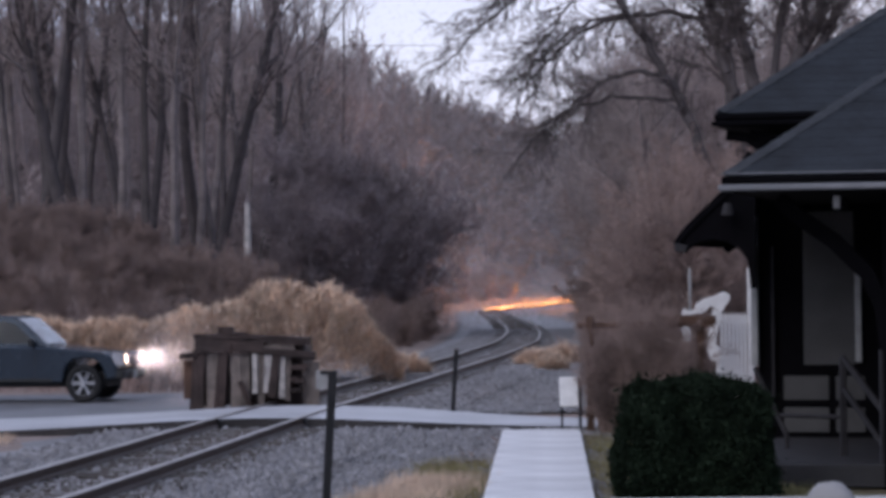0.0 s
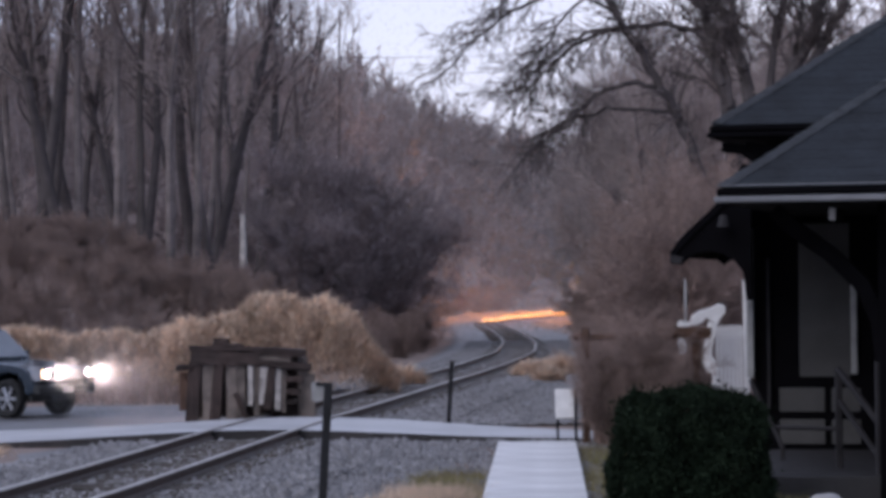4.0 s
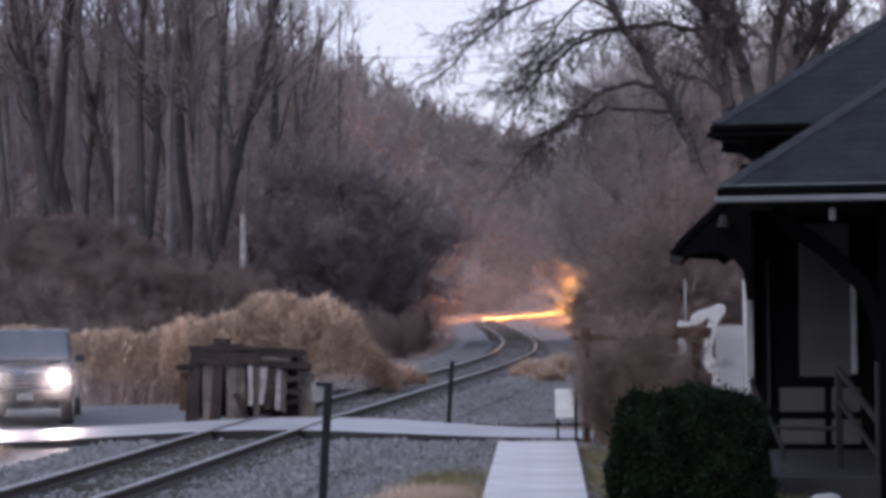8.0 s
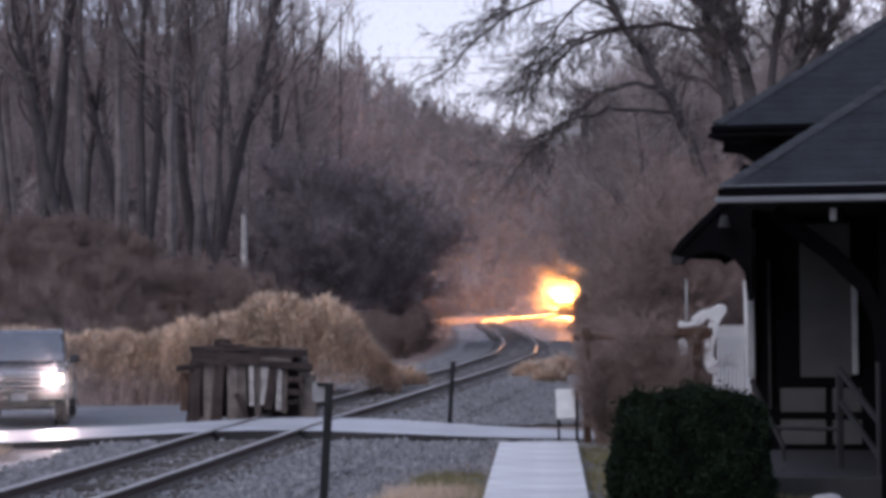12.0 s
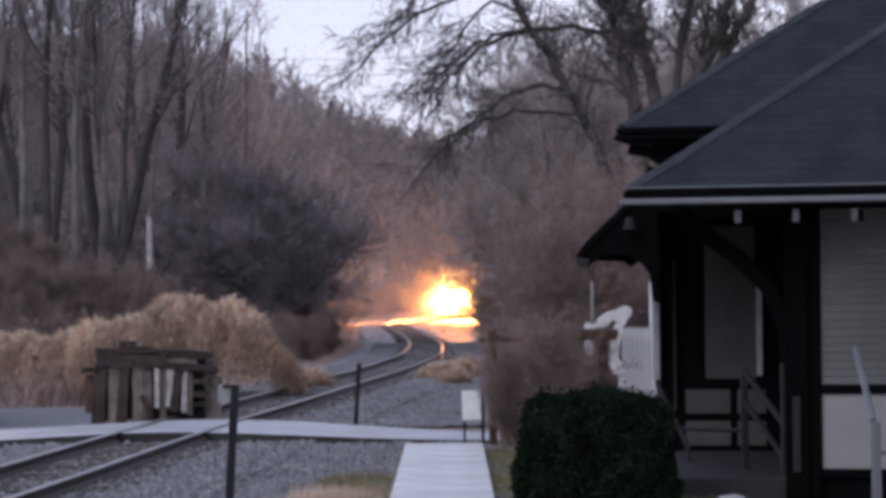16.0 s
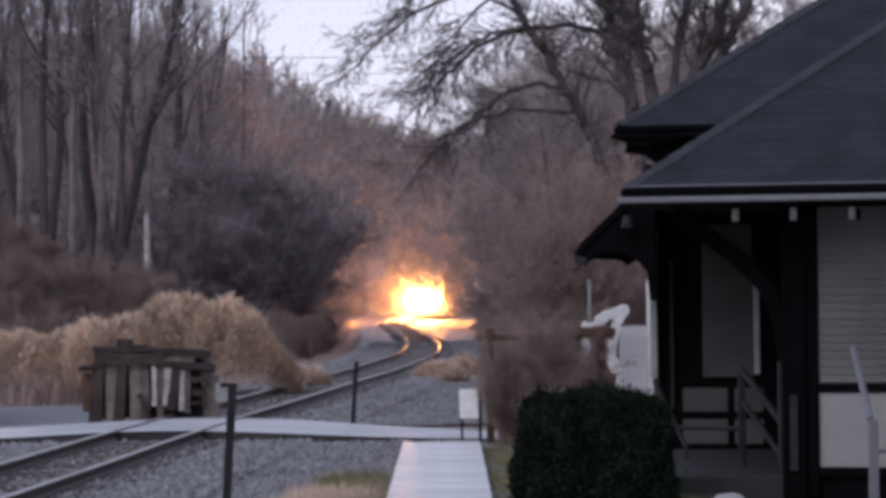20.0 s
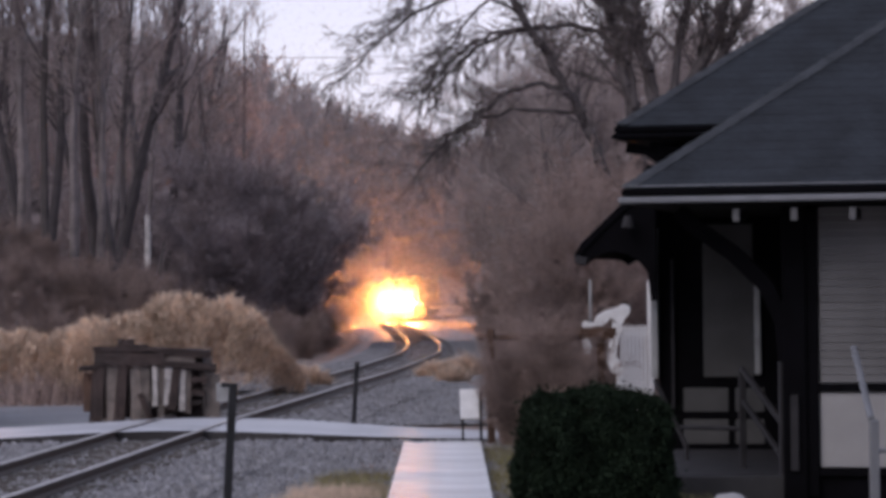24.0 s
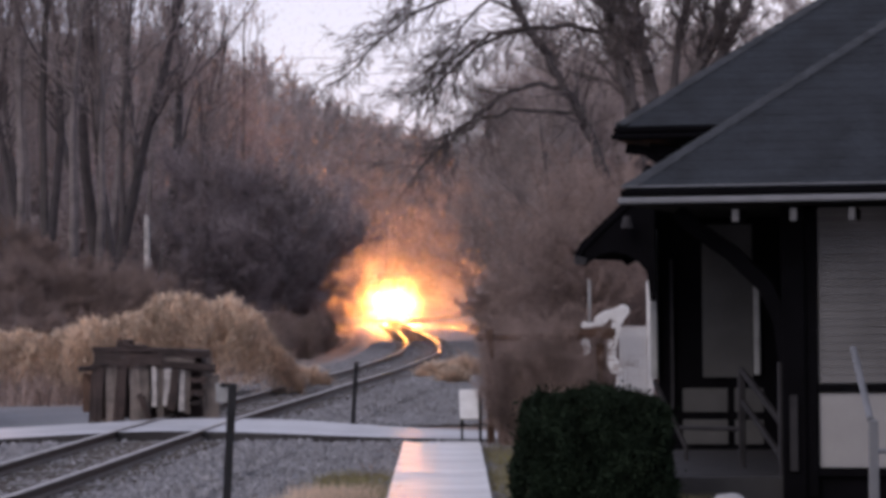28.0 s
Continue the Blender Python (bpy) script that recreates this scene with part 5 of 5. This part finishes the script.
# ---- old timber stack beside the crossing ----
def timber_stack():
    ob = thing("timber_stack", pose(-3.75, 54.9, -0.06), "stack of old rotten railway timbers with pale split boards", "timber stack")
    rng = random.Random(21)
    # upright boards: head x, foot x, width, foot, top, material, depth
    for xt, xb, w, z0, z1, material, y in ((-1.13, -1.23, 0.24, 0.0, 1.28, M_DARKOLD, 0.0), (-0.88, -0.86, 0.27, 0.04, 1.2, M_OLDWOOD, 0.06), (-0.66, -0.78, 0.2, 0.0, 1.3, M_DARKOLD, -0.02), (-0.44, -0.44, 0.2, 0.06, 1.2, M_OLDWOOD, 0.08),
                                           (-0.26, -0.24, 0.17, 0.1, 1.18, M_OLDWOOD, 0.09), (-0.05, -0.06, 0.09, 0.4, 1.17, M_PALEWOOD, 0.0), (0.06, 0.05, 0.12, 0.1, 1.16, M_OLDWOOD, 0.05), (0.21, 0.17, 0.13, 0.42, 1.18, M_PALEWOOD, -0.02),
                                           (0.37, 0.27, 0.17, 0.32, 1.14, M_DARKOLD, -0.04), (0.49, 0.47, 0.11, 0.3, 1.15, M_PALEWOOD, 0.0), (0.59, 0.58, 0.09, 0.25, 1.1, M_OLDWOOD, 0.04), (1.06, 1.06, 0.27, 0.1, 1.0, M_OLDWOOD, 0.14), (-1.36, -1.36, 0.24, 0.3, 1.05, M_ARBOR, 0.3)):
        part("board", worn_box(w, 0.14, z1 - z0, rng, 0.012, ((xt + xb) / 2, y, (z0 + z1) / 2), pose(0, 0, 0, 0, math.degrees(math.atan((xt - xb) / (z1 - z0))), 0)), material, ob)
    part("brace", worn_box(0.09, 0.1, 0.6, rng, 0.012, (-0.24, -0.02, 0.36), pose(0, 0, 0, 0, -22, 0)), M_DARKOLD, ob)
    for x0, x1, z, h, y, tilt, material in ((-1.25, -0.07, 1.52, 0.08, -0.02, 0.6, M_DARKOLD), (-0.1, 0.95, 1.47, 0.08, 0.0, 4, M_DARKOLD), (-1.22, -0.5, 1.34, 0.26, 0.0, -1, M_DARKOLD), (-0.52, 0.12, 1.32, 0.25, 0.02, 1, M_DARKOLD), (0.05, 1.04, 1.44, 0.14, 0.02, 3, M_DARKOLD),
                                            (0.1, 0.72, 1.3, 0.14, 0.06, 1, M_OLDWOOD), (0.08, 1.14, 1.18, 0.13, -0.03, 6, M_DARKOLD), (-1.53, -1.2, 1.15, 0.1, 0.02, -3, M_DARKOLD), (-0.79, -0.47, 1.63, 0.14, 0.1, 1, M_DARKOLD), (-0.7, -0.2, 1.57, 0.05, 0.05, -1, M_DARKOLD),
                                            (0.64, 0.95, 0.9, 0.1, 0.02, 0, M_DARKOLD), (0.64, 0.92, 0.66, 0.1, 0.02, 1, M_DARKOLD), (0.63, 0.86, 0.46, 0.08, 0.02, -4, M_DARKOLD)):
        part("timber", worn_box(x1 - x0, 0.24, h, rng, 0.018, ((x0 + x1) / 2, y, z), pose(0, 0, 0, 0, tilt, 0)), material, ob)
    # dark sheet added behind the boards for the shade in their gaps
    part("inner_panel", worn_box(2.0, 0.06, 1.0, rng, 0.01, (-0.15, 0.35, 0.66)), M_DARKOLD, ob)
    for x in (-1.0, -0.2, 0.75):
        part("back_timber", worn_box(0.24, 1.2, 0.2, rng, 0.015, (x, 0.8, 1.3)), M_DARKOLD, ob)
        part("back_board", worn_box(0.5, 0.12, 1.3, rng, 0.012, (x, 1.3, 0.65)), M_OLDWOOD, ob)


timber_stack()


def tube(p, r, length):
    """An open hood round a lamp, pointing along y."""
    bm = bmesh.new()
    n = 16
    rings = [[bm.verts.new((p[0] + a * math.cos(6.2832 * k / n), p[1] + b, p[2] + a * math.sin(6.2832 * k / n))) for k in range(n)] for a, b in ((r, 0), (r, length), (r + 0.02, length), (r + 0.02, 0))]
    for i in range(4):
        for k in range(n):
            bm.faces.new((rings[i][k], rings[i][(k + 1) % n], rings[(i + 1) % 4][(k + 1) % n], rings[(i + 1) % 4][k]))
    return bm


# ---- pickup truck ----
truck = thing("pickup_truck", pose(-9, 62, -0.1), "dark blue pickup truck with lit headlamps on the wet crossing road", "pickup truck")


def wheel(parent, x, y, r=0.385):
    side = 1 if x > 0 else -1
    bm = bmesh.new()
    prof = [(r - 0.13, -0.11), (r - 0.03, -0.125), (r, -0.09), (r, 0.09), (r - 0.03, 0.125), (r - 0.13, 0.11)]
    n = 28
    rings = [[bm.verts.new((o, a * math.cos(6.2832 * k / n), a * math.sin(6.2832 * k / n))) for a, o in prof] for k in range(n)]
    for k in range(n):
        a, b = rings[k], rings[(k + 1) % n]
        for i in range(len(prof)):
            j = (i + 1) % len(prof)
            bm.faces.new((a[i], a[j], b[j], b[i]))
    w = part("wheel", bm, M_TYRE, parent, "black tyre on a silver wheel", pose(x, y, r), True)
    bm = rod((side * 0.07, 0, 0), (side * 0.1, 0, 0), 0.075, 0.06, 14)
    for k in range(6):
        a = 6.2832 * k / 6
        rod((side * 0.09, 0, 0), (side * 0.075, 0.25 * math.cos(a), 0.25 * math.sin(a)), 0.035, 0.045, 6, bm)
    part("rim", bm, M_ALLOY, w, "silver spoked rim")
    part("rim_dish", rod((side * -0.02, 0, 0), (side * 0.03, 0, 0), 0.262, 0.262, 24), M_BLACK, w)
    bm = bmesh.new()
    for k in range(24):
        a, b = 6.2832 * k / 24, 6.2832 * (k + 1) / 24
        rod((side * 0.07, 0.255 * math.cos(a), 0.255 * math.sin(a)), (side * 0.07, 0.255 * math.cos(b), 0.255 * math.sin(b)), 0.018, 0.018, 5, bm)
    part("rim_lip", bm, M_ALLOY, w)


def frame_box(sx, sy, sz, wall):
    """An open-fronted box round a lamp, its back closed, facing +y."""
    bm = bmesh.new()
    for cx, cz, wx, wz in ((0, sz / 2, sx, wall), (0, -sz / 2, sx, wall), (sx / 2, 0, wall, sz), (-sx / 2, 0, wall, sz)):
        bmesh.ops.create_cube(bm, size=1.0, matrix=Matrix.Translation((cx, 0, cz)) @ Matrix.Diagonal((wx, sy, wz, 1)))
    bmesh.ops.create_cube(bm, size=1.0, matrix=Matrix.Translation((0, -sy / 2 + 0.02, 0)) @ Matrix.Diagonal((sx, 0.03, sz, 1)))
    return bm


def pickup():
    t = truck
    t.scale = (1.02, 1.02, 1.08)
    hw = 0.9
    body = part("body", prism([(-2.6, 0.55), (-2.58, 1.12), (-0.75, 1.16), (-0.7, 1.16), (0.95, 1.13), (1.15, 1.12), (2.2, 1.02), (2.5, 0.93), (2.6, 0.75), (2.6, 0.5), (2.36, 0.45), (2.27, 0.72), (2.12, 0.86), (1.86, 0.9), (1.6, 0.86), (1.45, 0.72), (1.38, 0.4),
                               (-1.18, 0.4), (-1.25, 0.72), (-1.4, 0.86), (-1.65, 0.9), (-1.9, 0.86), (-2.05, 0.72), (-2.12, 0.5)], 2 * hw, "x", 0.03), M_CARPAINT, t, "dark blue painted body")
    part("underbody", box(1.3, 4.6, 0.3, 0.03, (0, 0, 0.45)), M_BLACK, t)
    bm = prism([(-0.72, 1.12), (-0.62, 1.68), (-0.45, 1.76), (0.1, 1.77), (0.35, 1.73), (1.05, 1.12)], 2 * hw - 0.12, "x", 0.03)
    for v in bm.verts:
        k = max(0, (v.co.z - 1.12) / 0.65)
        v.co.x *= 1 - 0.14 * k
    part("cab", bm, M_CARPAINT, t, "dark blue cab")
    for s in (-1, 1):
        bm = bmesh.new()
        out = [(-0.55, 1.2), (-0.5, 1.62), (0.05, 1.66), (0.3, 1.6), (0.78, 1.2)]
        vs = []
        for y, z in out:
            k = (z - 1.12) / 0.65
            vs.append(bm.verts.new((s * ((hw - 0.06) * (1 - 0.14 * k) + 0.006), y, z)))
        bm.faces.new(vs)
        bmesh.ops.solidify(bm, geom=bm.faces[:], thickness=0.008)
        part("side_window", bm, M_GLASS, t, "dark side window")
        part("mirror", box(0.2, 0.1, 0.16, 0.03, (s * (hw + 0.1), 0.72, 1.22)), M_BLACK, t)
        bezel = part("headlamp", frame_box(0.44, 0.28, 0.24, 0.03), M_CHROME, t, "rectangular headlamp, lit, in a bright bezel", pose(s * 0.66, 2.64, 0.88))
        # black tube added to hold the lamp's light to a forward beam
        part("beam_tube", tube((0, -0.11, 0), 0.085, 0.24), M_BLACK, bezel)
        part("lamp_bulb", rod((0, -0.11, 0), (0, -0.08, 0), 0.083, 0.083, 16), M_CARLAMP, bezel, "bright lit lamp")
        part("side_lamp", box(0.1, 0.02, 0.16, 0.006, (s * 0.15, 0.13, 0)), M_SIDELAMP, bezel, "warm glowing side lamp")
        part("fog_lamp", box(0.14, 0.05, 0.1, 0.02, (s * 0.7, 2.66, 0.52)), M_CHROME, t)
        part("door_handle", box(0.02, 0.16, 0.03, 0.006, (s * (hw + 0.006), -0.35, 1.02)), M_BLACK, t)
        part("door_seam", box(0.006, 0.012, 0.62, 0, (s * (hw + 0.001), -0.62, 0.78)), M_BLACK, t)
        part("door_seam", box(0.006, 0.012, 0.62, 0, (s * (hw + 0.001), 0.78, 0.78)), M_BLACK, t)
        part("sill_trim", box(0.02, 2.3, 0.06, 0.005, (s * (hw + 0.004), 0, 0.45)), M_BLACK, t)
        for y in (1.85, -1.6):
            wheel(t, s * 0.79, y)
    bm = bmesh.new()
    w = (hw - 0.06)
    vs = [bm.verts.new(p) for p in ((-w * 0.94, 1.0, 1.17), (w * 0.94, 1.0, 1.17), (w * 0.83, 0.4, 1.69), (-w * 0.83, 0.4, 1.69))]
    bm.faces.new(vs)
    bmesh.ops.solidify(bm, geom=bm.faces[:], thickness=0.01)
    bmesh.ops.translate(bm, vec=(0, 0.025, 0.02), verts=bm.verts)
    part("windscreen", bm, M_SCREEN, t, "sloping windscreen, paled for the reflected sky")
    part("grille", box(0.95, 0.06, 0.24, 0.02, (0, 2.6, 0.84)), M_BLACK, t)
    for k in range(3):
        part("grille_bar", box(0.95, 0.03, 0.025, 0.005, (0, 2.64, 0.76 + 0.08 * k)), M_CHROME, t)
    part("bumper", box(1.84, 0.2, 0.2, 0.04, (0, 2.66, 0.56)), M_BLACK, t, "dark front bumper")
    part("rear_bumper", box(1.8, 0.16, 0.18, 0.03, (0, -2.66, 0.58)), M_CHROME, t)
    part("bed_rim", box(1.5, 1.7, 0.02, 0.0, (0, -1.66, 1.165)), M_BLACK, t)
    part("number_plate", box(0.32, 0.02, 0.14, 0.004, (0, 2.77, 0.55)), M_PLATE, t)


pickup()


# ---- locomotive ----
loco = thing("locomotive", pose(30, 380, 0), "dark diesel locomotive with bright headlight and ditch lights", "locomotive")


def locomotive():
    t = loco                         # its front faces +y at the origin, the rest lies behind
    part("frame", box(3.0, 17.6, 0.35, 0.03, (0, -9.0, 1.35)), M_LOCO, t)
    part("long_hood", box(1.9, 11.5, 2.6, 0.08, (0, -11.6, 2.8)), M_LOCO, t, "dark long engine hood")
    part("cab", prism([(-5.6, 1.5), (-5.6, 4.55), (-5.3, 4.7), (-2.9, 4.7), (-2.5, 4.5), (-2.4, 3.0), (-2.4, 1.5)], 3.0, "x", 0.05), M_LOCO, t, "dark cab")
    part("nose", prism([(-2.4, 1.5), (-2.4, 3.05), (-1.2, 2.95), (-0.75, 2.6), (-0.7, 1.5)], 1.7, "x", 0.06), M_LOCO, t, "sloped short nose")
    part("nose_band", box(1.72, 0.02, 0.35, 0.004, (0, -0.69, 2.1)), M_LOCOBAND, t, "yellow nose band")
    part("pilot", prism([(-0.5, 1.2), (0.0, 1.2), (0.15, 0.5), (0.3, 0.12), (-0.3, 0.12)], 2.9, "x", 0.03), M_LOCO, t, "steel pilot plow")
    part("coupler", box(0.3, 0.7, 0.3, 0.05, (0, 0.4, 0.9)), M_RUST, t)
    part("lamp_housing", box(0.8, 0.2, 0.4, 0.05, (0, -2.66, 4.3)), M_LOCO, t)
    for s in (-1, 1):
        part("windscreen", box(0.95, 0.03, 0.75, 0.02, (s * 0.75, -2.42, 3.65)), M_GLASS, t, "dark windscreen")
        part("headlight_hood", tube((s * 0.17, -2.55, 4.3), 0.15, 0.36), M_LOCO, t)
        part("ditch_hood", tube((s * 1.0, -0.36, 1.72), 0.15, 0.36), M_LOCO, t)
        part("headlight", rod((s * 0.17, -2.54, 4.3), (s * 0.17, -2.5, 4.3), 0.13, 0.13, 14), M_HEADLIGHT, t, "bright lit headlight")
        part("ditch_light", rod((s * 1.0, -0.36, 1.72), (s * 1.0, -0.32, 1.72), 0.13, 0.13, 14), M_TRAINLAMP, t, "bright lit ditch light")
        part("ditch_housing", rod((s * 1.0, -0.45, 1.72), (s * 1.0, -0.365, 1.72), 0.17, 0.17, 12), M_LOCO, t)
        part("number_board", box(0.45, 0.04, 0.22, 0.01, (s * 0.95, -2.42, 4.3)), M_PLATE, t)
        for k in range(6):
            y = -0.2 - 3.2 * k
            part("stanchion", rod((s * 1.45, y, 1.5), (s * 1.45, y, 2.5), 0.025, 0.025, 6), M_LOCOBAND, t)
        part("handrail", rod((s * 1.45, -0.2, 2.5), (s * 1.45, -16.2, 2.5), 0.025, 0.025, 6), M_LOCOBAND, t)
        part("step_well", box(0.5, 0.6, 0.9, 0.03, (s * 1.2, -0.4, 0.85)), M_LOCO, t)
        for y in (-2.6, -4.6, -6.6, -12.0, -14.0, -16.0):
            part("wheel", rod((s * 0.68, y, 0.51), (s * 0.82, y, 0.51), 0.5, 0.5, 24), M_RUST, t)
        for y in (-4.6, -14.0):
            part("truck_frame", box(0.2, 5.2, 0.5, 0.05, (s * 1.0, y, 0.65)), M_RUST, t)
    part("fuel_tank", box(2.6, 3.4, 0.8, 0.1, (0, -9.3, 0.75)), M_LOCO, t)


locomotive()


# ---- wisps added before the lamps to imitate their bloom ----
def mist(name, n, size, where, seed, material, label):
    """Small halo wisps, one object."""
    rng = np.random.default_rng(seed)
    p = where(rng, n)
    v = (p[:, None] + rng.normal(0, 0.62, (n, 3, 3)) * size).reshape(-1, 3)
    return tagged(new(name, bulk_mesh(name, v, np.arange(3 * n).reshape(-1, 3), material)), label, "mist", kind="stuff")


def train_halo_points(rng, n):
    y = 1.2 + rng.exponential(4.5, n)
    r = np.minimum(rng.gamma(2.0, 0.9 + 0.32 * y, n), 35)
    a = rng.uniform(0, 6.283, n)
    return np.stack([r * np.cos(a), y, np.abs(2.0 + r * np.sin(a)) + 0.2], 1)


def valley_halo_points(rng, n):
    """A thin bank of added wisps over the line, for the train lamps' wide halo."""
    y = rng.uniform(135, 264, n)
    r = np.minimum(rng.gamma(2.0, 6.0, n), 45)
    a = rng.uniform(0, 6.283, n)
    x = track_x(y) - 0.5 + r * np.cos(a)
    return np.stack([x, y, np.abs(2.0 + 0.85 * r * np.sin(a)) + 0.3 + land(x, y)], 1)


def truck_halo_points(rng, n):
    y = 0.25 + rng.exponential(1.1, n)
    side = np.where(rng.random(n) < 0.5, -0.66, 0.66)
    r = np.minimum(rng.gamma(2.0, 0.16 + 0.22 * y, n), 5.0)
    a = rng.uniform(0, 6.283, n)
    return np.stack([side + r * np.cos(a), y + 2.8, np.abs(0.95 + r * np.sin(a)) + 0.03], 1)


# the lamps' halos, built as lit wisps under the name mist
train_halo = mist("mist", 80000, 0.07, train_halo_points, 71, M_TRAINHALO, "added clear wisps that give the train lamps a halo")
truck_halo = mist("mist", 26000, 0.025, truck_halo_points, 72, M_TRUCKHALO, "added clear wisps that give the truck lamps a halo")
mist("halo_bank", 125000, 0.095, valley_halo_points, 73, M_VALLEYHALO, "added bank of clear wisps that widens the train lamps' halo")


ties()


# ---- what moves ----
def motions():
    # seconds, front's x, front's y, heading below due east in degrees
    drive = [(0.0, -7.32, 62.4, 8), (0.6, -8.05, 62.1, 14), (1.2, -8.7, 61.9, 20), (2.0, -9.08, 61.9, 24), (3.0, -8.96, 61.5, 25), (3.5, -8.75, 61.1, 27), (4.5, -8.0, 59.6, 40),
             (5.5, -7.66, 58.2, 56), (5.9, -7.68, 57.9, 65), (6.3, -7.8, 57.6, 75), (6.6, -7.93, 57.4, 80), (6.9, -8.04, 57.2, 82), (7.2, -8.18, 56.9, 84), (7.6, -8.36, 56.9, 85), (8.0, -8.49, 56.7, 85),
             (9.0, -8.61, 56.6, 85), (28.0, -8.61, 56.6, 85)]
    rows = []
    for t, x, y, a in drive:
        r = radians(a)
        rows.append((t, pose(x - 2.5 * math.cos(r), y + 2.5 * math.sin(r), -0.1, 0, 0, -90 - a)))
    walk(truck, rows)
    walk(truck_halo, rows)
    rows = []
    for k in range(29):
        y = 328 - 3.55 * (k - 12)
        dx = float(track_x(y + 10) - track_x(y)) / 10
        dz = float(track_z(y + 16) - track_z(y + 2)) / 14
        rows.append((float(k), pose(float(track_x(y)), y, float(track_z(y)) + 0.17, -math.degrees(math.atan(dz)), 0, 180 - math.degrees(math.atan(dx)))))
    walk(loco, rows)
    walk(train_halo, rows)


motions()
